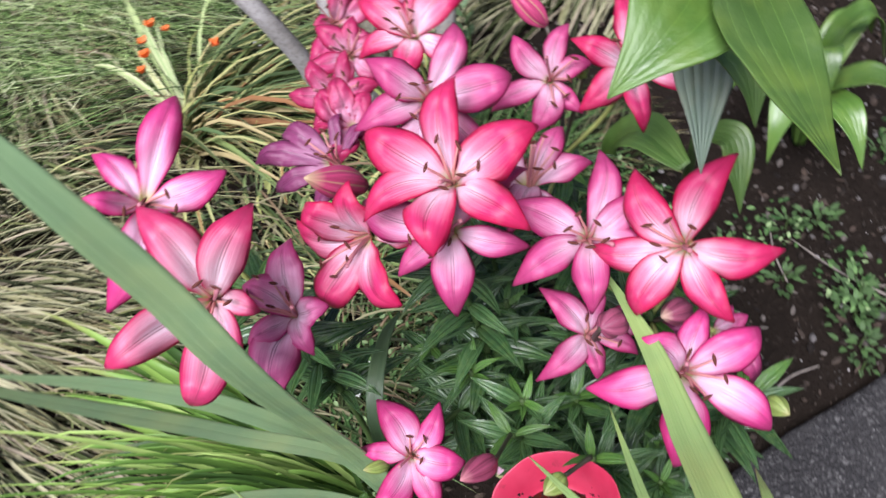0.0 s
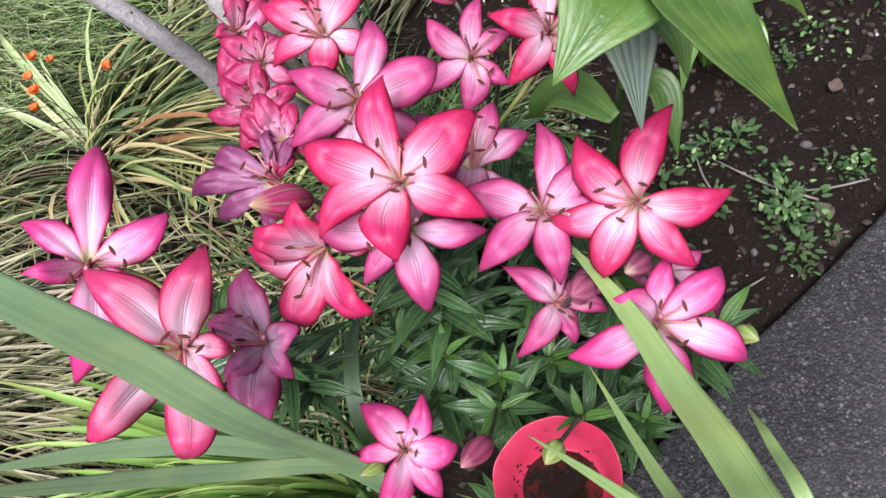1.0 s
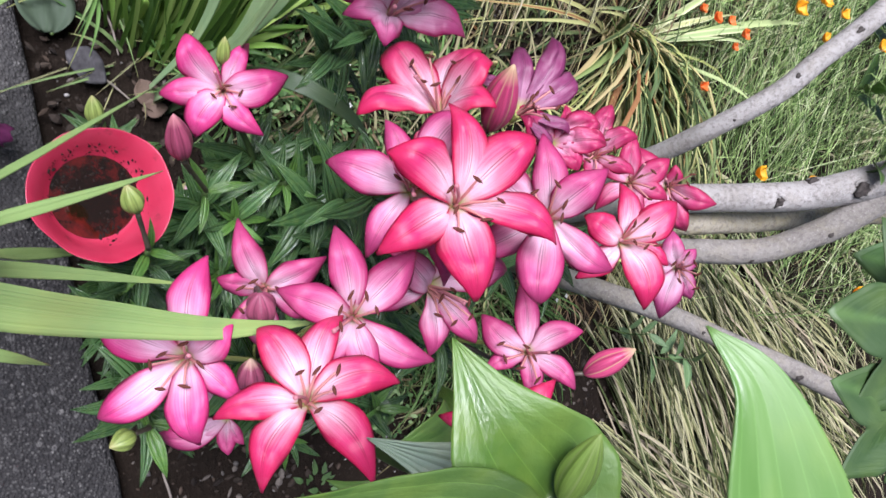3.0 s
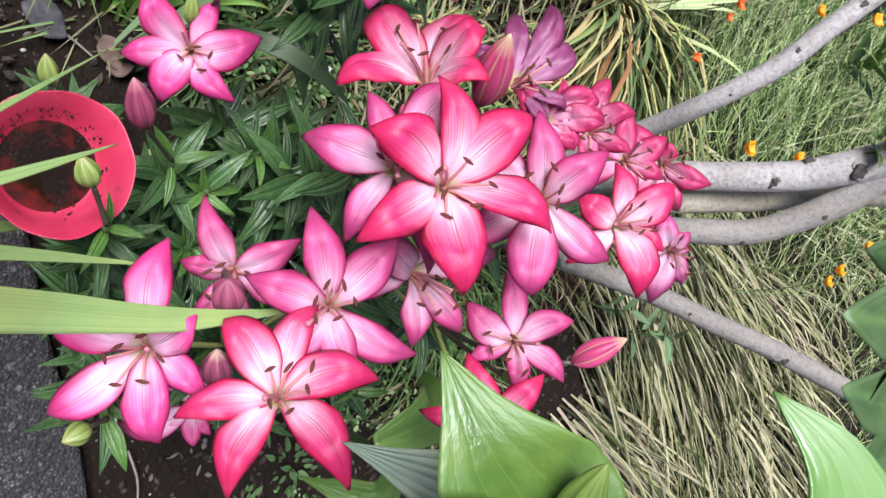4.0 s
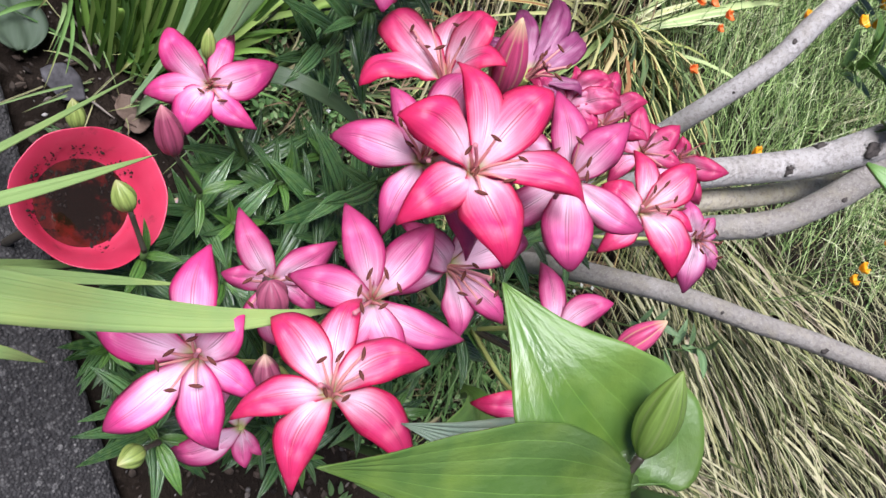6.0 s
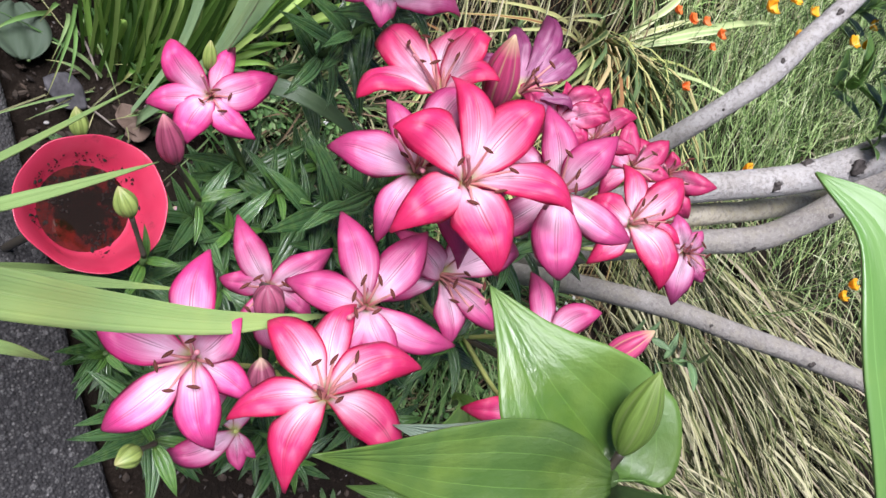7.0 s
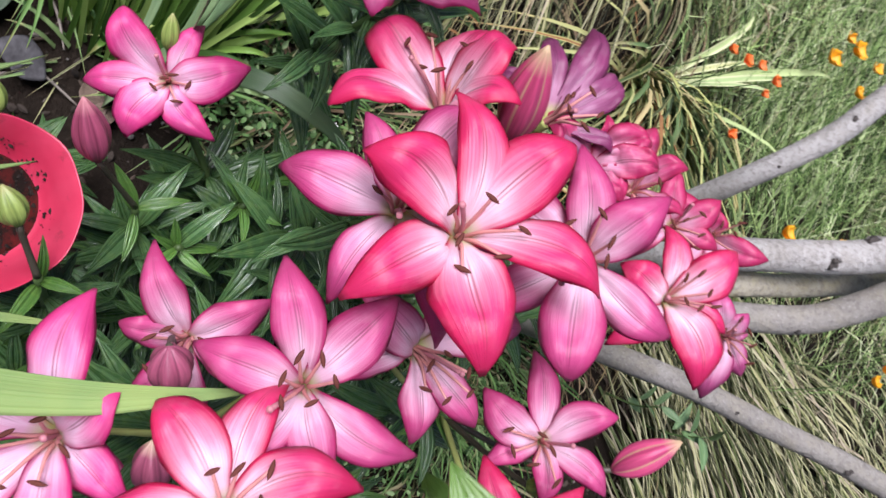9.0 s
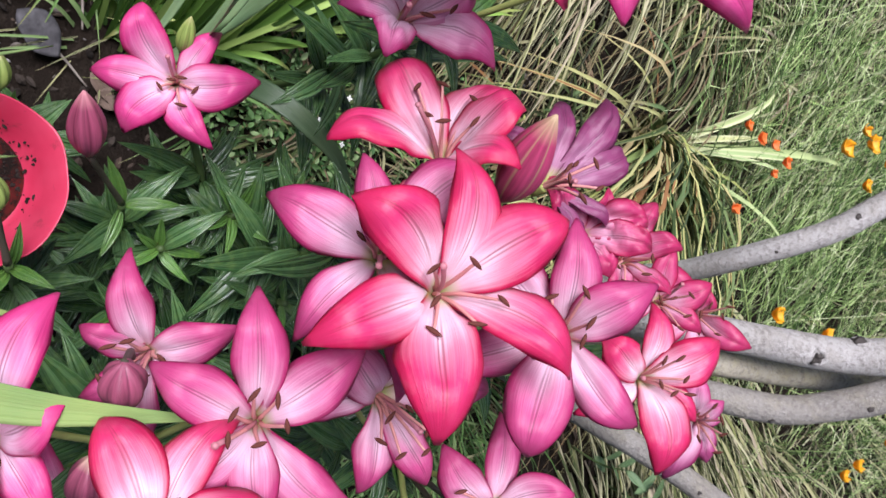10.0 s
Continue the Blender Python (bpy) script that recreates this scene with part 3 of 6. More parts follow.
# ---- tree: five bare stems that lean out of one base ----
def tree():
    root = thing("small_tree", (-0.01, 1.08, 0.0), "multi-stemmed small tree with pale grey speckled bark", "tree")
    off = Matrix.Translation((0.01, -1.08, 0.0))
    limbs = [
        ([(-0.075, 0.940, -0.02), (-0.112, 0.925, 0.12), (-0.143, 0.912, 0.253), (-0.151, 0.905, 0.314), (-0.183, 0.908, 0.424), (-0.221, 0.945, 0.497), (-0.264, 0.980, 0.543), (-0.306, 1.025, 0.584), (-0.40, 1.10, 0.68), (-0.62, 1.18, 1.05)], (0.018, 0.0165, 0.0155, 0.0150, 0.0148, 0.0150, 0.015)),
        ([(-0.055, 0.850, -0.02), (-0.070, 0.805, 0.22), (-0.075, 0.795, 0.387), (-0.071, 0.858, 0.481), (-0.070, 0.916, 0.531), (-0.077, 0.953, 0.577), (-0.089, 0.983, 0.630), (-0.13, 1.02, 0.80), (-0.22, 1.10, 1.35)], (0.021, 0.0200, 0.0200, 0.0205, 0.0215, 0.024, 0.024, 0.020)),
        ([(-0.035, 0.90, -0.02), (-0.039, 0.835, 0.22), (-0.039, 0.844, 0.401), (-0.037, 0.922, 0.442), (-0.039, 1.005, 0.487), (-0.041, 1.05, 0.526), (-0.03, 1.15, 0.80)], (0.018, 0.0165, 0.0155, 0.0145, 0.014)),
        ([(-0.010, 0.850, -0.02), (-0.006, 0.805, 0.22), (-0.003, 0.809, 0.396), (0.004, 0.890, 0.478), (-0.010, 0.929, 0.526), (-0.031, 0.961, 0.568), (-0.059, 0.987, 0.605), (-0.085, 0.995, 0.65)], (0.019, 0.0175, 0.0175, 0.0175, 0.019, 0.020, 0.020)),
        ([(0.005, 0.860, -0.02), (0.022, 0.790, 0.14), (0.046, 0.771, 0.268), (0.090, 0.830, 0.369), (0.139, 0.911, 0.424), (0.177, 0.972, 0.474), (0.224, 1.023, 0.542), (0.30, 1.09, 0.67), (0.42, 1.20, 1.1)], (0.019, 0.0170, 0.0155, 0.0150, 0.0150, 0.0150, 0.015)),
    ]
    for i, (pts, rad) in enumerate(limbs):
        child("limb", link_mesh("limb", *tube(pts, rad, 18, 60, 0.05, i * 3)[:2], (BARK, BARK, BARK_LIT, BARK_DARK, BARK_DARK)[i]), root, off)
    # old branch scars: limb, share of its length, size, turn to the side
    knots = [(0, 0.767, 0.0085, 0.1), (0, 0.600, 0.0065, -0.1), (0, 0.47, 0.0030, 0.3), (1, 0.440, 0.0120, 0.3), (1, 0.545, 0.0120, -1.1), (1, 0.66, 0.0150, 0.2),
             (1, 0.30, 0.0045, 0.2), (3, 0.42, 0.0060, 0.8), (3, 0.66, 0.0060, 0.4), (4, 0.44, 0.0040, 0.1), (4, 0.66, 0.0070, 0.3)]
    toward = np.array([0.05, -0.82, 0.57])
    for k, (limb, s, size, turn) in enumerate(knots):
        pts, rad = limbs[limb]
        line = curve_points(pts, 101)
        c, t = line[int(s * 100)], line[min(100, int(s * 100) + 1)] - line[int(s * 100) - 1]
        t /= np.linalg.norm(t)
        out = toward - t * (toward @ t)
        out = out / np.linalg.norm(out) * math.cos(turn) + np.cross(t, out / np.linalg.norm(out)) * math.sin(turn)
        c = c + out * np.interp(s, np.linspace(0, 1, len(rad)), rad) * 0.97
        v, f, uv = ball((0, 0, 0), out, size * 0.55, size * 1.25, 8, 15, 0.45)
        v = [np.array(p) * (1 + 0.9 * noise.noise(Vector(p) * 260 + Vector((k * 7.0, 0, 0)))) + c for p in v]
        child("knot", link_mesh("knot", v, f, SPUR), root, off, "dark bark knot")
        if size > 0.008:
            # the raised lip of bark round the scar
            side = np.cross(t, out)
            ring = [c + (t * math.cos(a) * 0.72 + side * math.sin(a) * 0.62) * size * (1.1 + 0.15 * noise.noise(Vector((a, k, 0)))) - out * size * 0.10 for a in np.linspace(-2.3, 2.3, 9)]
            child("bark_lip", link_mesh("bark_lip", *tube(ring, (0.12 * size, 0.24 * size, 0.26 * size, 0.22 * size, 0.10 * size), 8, 26, 0.2, k)[:2], BARK), root, off)
    # a leafy shoot that leans out over the bed
    shoot = [(-0.135, 1.02, 0.86), (-0.05, 0.78, 0.93), (0.03, 0.58, 0.90), (0.05, 0.50, 0.855)]
    twig = child("shoot", link_mesh("shoot", *tube(shoot, (0.006, 0.0045, 0.003, 0.002), 8, 20)[:2], TWIG), root, off, "thin shoot with dark lobed leaves")
    for i, (foot, tip, width) in enumerate([((0.040, 0.466, 0.834), (0.021, 0.368, 0.822), 1.0), ((0.098, 0.466, 0.824), (0.067, 0.378, 0.816), 0.95), ((0.010, 0.550, 0.812), (-0.010, 0.462, 0.800), 0.9)]):
        lobed_leaf(twig, foot, tip, width, i)
        stalk = [(0.05, 0.50, 0.855), tuple(0.5 * (a + b) for a, b in zip((0.05, 0.50, 0.860), foot)), foot]
        child("leaf_stalk", link_mesh("leaf_stalk", *tube(stalk, (0.0014, 0.0012, 0.0012), 6, 8)[:2], STEM), twig)


def lobed_leaf(parent, foot, tip, width, seed):
    """A five-lobed toothed leaf, its veins sunk, drooping towards its lobes."""
    a, b = np.array(foot), np.array(tip)
    x = (b - a) / np.linalg.norm(b - a)
    y = np.cross((0.0, -0.45, 0.9), x)
    y /= np.linalg.norm(y)
    z = np.cross(x, y)
    L, th = np.linalg.norm(b - a), np.linspace(-2.75, 2.75, 89)
    reach = np.zeros_like(th)
    for at, size, spread in ((0.0, 1.0, 0.36), (0.88, 0.88, 0.36), (-0.88, 0.88, 0.36), (1.80, 0.66, 0.42), (-1.80, 0.66, 0.42), (2.6, 0.42, 0.4), (-2.6, 0.42, 0.4)):
        reach = np.maximum(reach, size * (0.50 + 0.50 * np.exp(-((th - at) / spread) ** 2)) * (1.0 - 0.10 * np.abs(np.sin((th - at) * 9.0))))
    sunk = np.min([np.abs(th - at) for at in (0.0, 0.88, -0.88, 1.8, -1.8)], axis=0)
    g = np.zeros((12, len(th), 3))
    for i, s in enumerate(np.linspace(0.01, 1, 12)):
        r = s * reach * L
        lift = 0.10 * L * s * np.minimum(sunk / 0.4, 1.0) - 0.10 * L * s * s + 0.02 * L * s * np.sin(th * 5 + seed * 2)
        g[i] = a + np.outer(r * np.cos(th), x) + np.outer(r * np.sin(th) * width, y) + np.outer(lift, z)
    v, f, t = shell(g, 0.0006)
    child("leaf", link_mesh("leaf", v, f, LOBED, t), parent, None, "dark green five-lobed leaf")


tree()

# ---- lilies ----
PETAL_N, PETAL_K = 25, 13


def petal_mesh(L, el, wide, bulge, seed, mat, limp=0.0, curl=1.0):
    """One petal in the plane x-z of its flower: it leaves the throat steeply, then bends outward and back at its tip."""
    r = random.Random(seed)
    el = radians(el)
    s = np.linspace(0, 1, PETAL_N)
    ray = lambda a, d: np.array([math.cos(a), math.sin(a)]) * L * d
    hook = r.uniform(1.8, 4.2) * curl
    rise = np.array([0.0, hook * 0.06 * L])
    p1, p2, p3 = ray(el + bulge * 2.2, 0.38), ray(el + bulge * 1.15, 0.72) + rise * 0.5, ray(el, 1.0) + rise
    cen = (3 * s * (1 - s) ** 2)[:, None] * p1 + (3 * s ** 2 * (1 - s))[:, None] * p2 + (s ** 3)[:, None] * p3
    w = 0.5 * wide * L * np.interp(s, (0, 0.08, 0.18, 0.30, 0.42, 0.52, 0.60, 0.70, 0.80, 0.88, 0.95, 1.0), (0.20, 0.25, 0.40, 0.66, 0.90, 1.0, 0.985, 0.86, 0.65, 0.44, 0.22, 0.02))
    w = np.convolve(np.r_[w[0], w, w[-1]], (0.2, 0.6, 0.2), "valid")
    u = np.linspace(-1, 1, PETAL_K)
    tang = np.gradient(cen, axis=0)
    tang /= np.linalg.norm(tang, axis=1, keepdims=True)
    nor = np.stack([-tang[:, 1], tang[:, 0]], 1)
    cup = np.interp(s, (0, 0.3, 0.6, 0.8, 1.0), (0.60, 0.26, -0.20, -0.44, -0.60)) * r.uniform(0.7, 1.3)
    ph, bow, twist = r.uniform(0, 6), r.uniform(-0.10, 0.10) * L, r.uniform(-0.5, 0.5)
    cen[:, 1] -= hook * L * np.clip(s - 0.70, 0, 1) ** 2
    lift = cup[:, None] * (u ** 2)[None, :] + 0.20 * (np.sin(math.pi * np.clip(np.abs(u), 0, 1)) ** 1.2)[None, :] * np.sin(math.pi * s)[:, None]
    lift = lift + 0.20 * np.sin(s * 9 + ph)[:, None] * (np.abs(u) ** 3 * np.sign(u))[None, :] + 0.09 * np.sin(s * 21 + ph * 2)[:, None] * (np.abs(u) ** 3)[None, :]
    if limp:
        for i in range(PETAL_N):
            for j in range(PETAL_K):
                lift[i, j] += limp * s[i] * noise.noise(Vector((s[i] * 4.5, u[j] * 1.6, seed * 3.1))) + 0.4 * limp * s[i] * noise.noise(Vector((s[i] * 13, u[j] * 3.5, seed)))
    lift = (lift + (twist * s ** 2)[:, None] * u[None, :]) * w[:, None]
    g = np.zeros((PETAL_N, PETAL_K, 3))
    g[..., 0] = cen[:, 0:1] + nor[:, 0:1] * lift
    g[..., 2] = cen[:, 1:2] + nor[:, 1:2] * lift
    g[..., 1] = u[None, :] * w[:, None] + (bow * np.sin(math.pi * s ** 1.3) - 0.6 * bow * np.clip(s - 0.6, 0, 1) ** 1.5)[:, None]
    v, f, t = shell(g, 0.0007)
    return link_mesh("petal", v, f, mat, t)


def flower(plant, base, at, axis, petals, mat, back, seed, wide=0.45, stamens=True, label="", bulge=0.29, reach=0.044, limp=0.0, curl=1.0):
    """A six-petalled lily flower: stalk and throat, petals, stamens, pistil."""
    r = random.Random(seed)
    m = frame_of(Vector(at) - Vector(base), axis)
    inv = m.inverted()
    stalk = [inv @ (Vector(p) - Vector(base)) for p in back]
    v, f, t = joined([tube([(0, 0, 0.004), (0, 0, -0.006), (0, 0, -0.014), *stalk], (0.0042, 0.0034, 0.0024, 0.0022, 0.0024), 8, 18)])
    fl = child("flower", link_mesh("flower", v, f, THROAT), plant, m, label)
    for i, (az, el, length) in enumerate(petals):
        L = length / 100
        w = wide * (1.0 if i % 2 else 0.84) * r.uniform(0.93, 1.06)
        bb = bulge * (1.0 if el < 32 else 0.7) * r.uniform(0.8, 1.2)
        child("petal", petal_mesh(L, el, w, bb, seed * 7 + i, mat, limp, curl), fl, Matrix.Rotation(radians(az), 4, "Z") @ Matrix.Translation((0, 0, 0.0015 * (i % 2))))
    if stamens:
        a0 = r.uniform(0, 360)
        tilt = np.array([r.gauss(0, 0.16), r.gauss(0, 0.16), 0]) * reach
        for i in range(6):
            a = radians(a0 + 60 * i + r.uniform(-12, 12))
            k = r.uniform(0.20, 0.46)
            L = reach * r.uniform(0.88, 1.1)
            d = np.array([math.cos(a), math.sin(a), 0])
            end = d * L * k + tilt + np.array([0, 0, L * 0.9])
            pts = [d * 0.002, d * L * k * 0.35 + tilt * 0.3 + np.array([0, 0, L * 0.45]), end]
            st = child("stamen", link_mesh("stamen", *tube(pts, (0.0014, 0.0011, 0.0008), 6, 9)[:2], FILAMENT), fl)
            side = np.array([-d[1], d[0], r.uniform(-0.3, 0.3)])
            me = link_mesh("anther", *ball((0, 0, 0), side * r.choice((-1, 1)) + d * r.uniform(-1.2, 1.2), r.uniform(0.0072, 0.0098), 0.0027, 6, 7, 0.6)[:2], ANTHER)
            child("anther", me, fl, Matrix.Translation(end), "dark brown anther")
        bend = np.array([math.cos(a0), math.sin(a0), 0]) * 0.012
        L = reach * 1.1
        pv = joined([tube([(0, 0, 0), bend * 0.3 + np.array([0, 0, L * 0.5]), bend + np.array([0, 0, L])], (0.0018, 0.0012, 0.0014), 7, 9),
                     ball(bend + np.array([0, 0, L]), (0.1, 0, 1), 0.003, 0.0038, 4, 8, 0.6)])
        child("pistil", link_mesh("pistil", pv[0], pv[1], PISTIL), fl)
    return fl


def leaf_meshes(mat, count, wide, droop, seed, name="leaf"):
    """Variants of a narrow pointed leaf, one unit long along x."""
    r, out = random.Random(seed), []
    for i in range(count):
        n, k = 9, 5
        s = np.linspace(0, 1, n)
        d, c = droop * r.uniform(0.4, 1.5), r.uniform(-0.10, 0.10)
        w = wide * r.uniform(0.85, 1.15) * (np.sin(math.pi * s ** 0.72) ** 0.9 * 0.5 + 0.03 * (1 - s))
        u = np.linspace(-1, 1, k)
        g = np.zeros((n, k, 3))
        g[..., 0] = (s - 0.10 * d * s * s)[:, None]
        g[..., 1] = u[None, :] * w[:, None] + (c * s * s)[:, None]
        g[..., 2] = (0.22 * s - d * s * s)[:, None] + 0.30 * np.abs(u)[None, :] * w[:, None]
        v, f, t = shell(g, 0.006)
        out.append(link_mesh(name, v, f, mat, t))
    return out


LEAVES = leaf_meshes(LILY_LEAF, 9, 0.215, 0.35, 21)
TOP_LEAVES = leaf_meshes(FRESH_LEAF, 5, 0.24, 0.25, 22)


def lily(base, top, mid, leaves, seed, label, length=0.080, low=0.10, high=0.97, top_leaves=5, group=""):
    """A lily stem with its leaves all round; returns the thing."""
    r = random.Random(seed)
    plant = thing("lily_plant", base, label, "lily", group)
    pts = [np.zeros(3) + np.array([0, 0, -0.015]), np.array(mid) - np.array(base), np.array(top) - np.array(base)]
    child("stem", link_mesh("stem", *tube(pts, (0.0045, 0.0040, 0.0028), 8, 16)[:2], STEM), plant)
    line = curve_points(pts, 60)
    leaves = int(leaves * 1.25)
    for i in range(leaves + top_leaves):
        fresh = i >= leaves
        s = r.uniform(0.93, 1.0) if fresh else low + (high - low) * (i + r.random()) / leaves
        p = line[int(s * 59)]
        a = math.radians(137.5 * i + r.uniform(-25, 25))
        tilt = radians(r.uniform(-35, -5) if not fresh else r.uniform(-45, -10))
        L = length * r.uniform(0.75, 1.2) * (0.6 if fresh else 1.0 - 0.25 * max(0, s - 0.6))
        m = Matrix.Translation(p) @ Matrix.Rotation(a, 4, "Z") @ Matrix.Rotation(tilt, 4, "Y") @ Matrix.Rotation(r.uniform(-0.4, 0.4), 4, "X") @ Matrix.Scale(L, 4)
        child("leaf", r.choice(TOP_LEAVES if fresh else LEAVES), plant, m)
    return plant


def bud(plant, base, foot, tip, width, mat, stalk=None, label=""):
    """A closed bud of six pressed petals on its stalk."""
    a, b = np.array(foot) - np.array(base), np.array(tip) - np.array(base)
    L = np.linalg.norm(b - a)
    ob = child("bud", link_mesh("bud", *(lambda q: (q[0], q[1], mat, q[2]))(ball((a + b) / 2, b - a, L, width, 20, 36, 0.78, 6, 0.10, 0.82))), plant, None, label)
    if stalk:
        pts = [a + (b - a) * 0.02] + [np.array(q) - np.array(base) for q in stalk]
        child("stalk", link_mesh("stalk", *tube(pts, (0.0022, 0.0020, 0.0026), 7, 10)[:2], STEM_DARK), ob)
    return ob


# the tall middle stem: its large open flower, two beside it, a wilted one and a bud
base = (-0.085, 0.30, 0.0)
plant = lily(base, (-0.080, 0.275, 0.50), (-0.075, 0.30, 0.25), 46, 1, "tall pink lily with open, fading and budding flowers", group="lilies in the bed")
flower(plant, base, (-0.059, 0.241, 0.605), (-0.16, -0.39, 0.91),
       [(180, 28, 7.8), (124, 36, 8.0), (57, 29, 8.3), (353, 33, 8.7), (295, 30, 8.8), (235, 36, 7.8)],
       RED, [(-0.06, 0.262, 0.55), (-0.08, 0.277, 0.49)], 1, label="large hot-pink lily flower with a white heart")
flower(plant, base, (-0.132, 0.268, 0.561), (-0.56, -0.6, 0.57),
       [(115, 24, 6.6), (88, 38, 6.4), (33, 36, 6.5), (331, -4, 6.0), (264, 36, 7.7), (192, 36, 7.2)],
       RED, [(-0.10, 0.265, 0.55), (-0.08, 0.277, 0.49)], 2, wide=0.55)
flower(plant, base, (-0.074, 0.227, 0.571), (-0.1, -0.47, 0.88),
       [(197, 26, 5.8), (134, 5, 7.7), (74, 5, 7.7), (14, 5, 7.7), (320, 13, 6.4), (248, 14, 6.8)],
       MAUVE, [(-0.078, 0.275, 0.50), (-0.08, 0.285, 0.47)], 3)
flower(plant, base, (-0.135, 0.330, 0.585), (-0.25, -0.15, 0.95),
       [(145, 15, 8.1), (117, 10, 7.0), (62, 14, 5.0), (165, 4, 6.4), (15, 20, 4.5), (235, 8, 5.0)],
       WILT, [(-0.11, 0.30, 0.53), (-0.08, 0.28, 0.49)], 4, label="wilted purple lily flower with limp petals", bulge=0.14, wide=0.36, limp=0.6, reach=0.034)
bud(plant, base, (-0.121, 0.300, 0.582), (-0.160, 0.276, 0.639), 0.0255, BUD_ROSE, [(-0.105, 0.29, 0.55), (-0.08, 0.278, 0.49)], "swollen rose-pink bud about to open")

# the stem by the path: hot-pink and pale flowers, dusky buds
base = (0.075, 0.20, 0.0)
plant = lily(base, (0.06, 0.165, 0.44), (0.08, 0.19, 0.22), 46, 2, "pink lily with several flowers near the path", group="lilies in the bed")
flower(plant, base, (0.074, 0.137, 0.562), (-0.49, -0.44, 0.75),
       [(140, 18, 6.8), (79, 19, 6.7), (19, 13, 7.5), (316, 14, 6.9), (262, 15, 6.5), (198, 34, 6.6)],
       RED, [(0.085, 0.155, 0.50), (0.062, 0.167, 0.43)], 5, label="hot-pink lily flower with dark anthers")
flower(plant, base, (0.018, 0.182, 0.553), (-0.01, -0.56, 0.83),
       [(187, 14, 7.0), (133, 14, 6.9), (58, 13, 7.0), (19, 34, 5.4), (314, 31, 5.6), (244, 26, 6.3)],
       MAUVE, [(0.03, 0.19, 0.48), (0.062, 0.167, 0.43)], 6)
flower(plant, base, (0.039, 0.079, 0.497), (-0.03, -0.54, 0.84),
       [(165, 13, 7.5), (123, 38, 5.7), (50, 21, 5.3), (8, 26, 6.6), (301, 13, 7.4), (237, 13, 7.0)],
       PINK, [(0.048, 0.11, 0.45), (0.062, 0.167, 0.42)], 7, wide=0.50)
flower(plant, base, (-0.004, 0.154, 0.468), (0.16, -0.5, 0.85),
       [(201, 20, 6.4), (123, 23, 6.1), (57, 32, 4.3), (12, 5, 5.7), (318, 29, 4.6), (253, 34, 4.4)],
       MAUVE, [(0.02, 0.165, 0.43), (0.062, 0.167, 0.41)], 8)
flower(plant, base, (0.112, 0.147, 0.393), (-0.07, -0.44, 0.9),
       [(203, 5, 5.3), (143, 5, 5.3), (30, 35, 3.2), (359, 33, 3.5), (293, 28, 4.7), (275, 22, 6.1)],
       MAUVE, [(0.10, 0.17, 0.36), (0.07, 0.175, 0.34)], 9, stamens=False)
bud(plant, base, (-0.004, 0.118, 0.535), (0.022, 0.128, 0.514), 0.0215, BUD_DUSK, [(0.0, 0.14, 0.48), (0.062, 0.167, 0.42)], "short dusky bud split at its end")
bud(plant, base, (0.073, 0.124, 0.497), (0.045, 0.119, 0.511), 0.0205, BUD_DUSK, [(0.075, 0.14, 0.46), (0.062, 0.167, 0.42)], "short dusky bud with a pale tip")

# the stem behind it
base = (0.07, 0.36, 0.0)
plant = lily(base, (0.065, 0.36, 0.46), (0.08, 0.36, 0.22), 46, 3, "magenta lily fading beside a rose bud", group="lilies in the bed")
flower(plant, base, (0.003, 0.261, 0.541), (0.03, -0.17, 0.98),
       [(161, 5, 6.5), (100, 17, 7.2), (37, 18, 6.3), (355, 13, 5.7), (281, 6, 6.5), (231, 24, 6.6)],
       MAUVE, [(0.02, 0.29, 0.48), (0.065, 0.36, 0.44)], 10)
flower(plant, base, (0.070, 0.361, 0.552), (-0.2, -0.58, 0.79),
       [(40, 25, 5.6), (346, 31, 4.5), (279, 30, 5.0), (223, 35, 6.4), (174, 13, 6.2), (101, 36, 5.9)],
       MAUVE, [(0.065, 0.36, 0.52), (0.065, 0.36, 0.45)], 11)
flower(plant, base, (0.119, 0.304, 0.585), (-0.12, -0.66, 0.74),
       [(11, 5, 6.2), (311, 6, 6.2), (250, 25, 6.2), (192, 24, 6.3), (129, 26, 6.0), (71, 5, 6.2)],
       RED, [(0.11, 0.33, 0.52), (0.065, 0.36, 0.45)], 12)
bud(plant, base, (0.099, 0.433, 0.555), (0.075, 0.459, 0.597), 0.024, BUD_ROSE, [(0.10, 0.41, 0.50), (0.065, 0.36, 0.45)], "long rose bud")
bud(plant, base, (0.098, 0.352, 0.55), (0.092, 0.345, 0.575), 0.012, BUD_GREEN, [(0.09, 0.355, 0.52), (0.065, 0.36, 0.45)], "small green bud")

# the rear stem by the tree
base = (-0.02, 0.50, 0.0)
plant = lily(base, (-0.02, 0.48, 0.50), (-0.02, 0.49, 0.25), 40, 4, "pink lily crowded with flowers beside the tree", group="lilies in the bed")
flower(plant, base, (-0.050, 0.322, 0.623), (0.14, -0.78, 0.61),
       [(189, 14, 6.6), (136, 13, 6.0), (57, 13, 6.6), (3, 36, 7.6), (302, 6, 6.5), (242, 5, 6.5)],
       MAUVE, [(-0.045, 0.38, 0.58), (-0.02, 0.47, 0.48)], 13, wide=0.50)
flower(plant, base, (-0.024, 0.478, 0.570), (-0.14, -0.62, 0.77),
       [(171, 14, 5.8), (116, 14, 6.6), (52, 15, 5.0), (5, 20, 7.2), (299, 13, 6.0), (233, 38, 5.7)],
       RED, [(-0.015, 0.55, 0.47), (-0.02, 0.49, 0.44)], 14, wide=0.52)
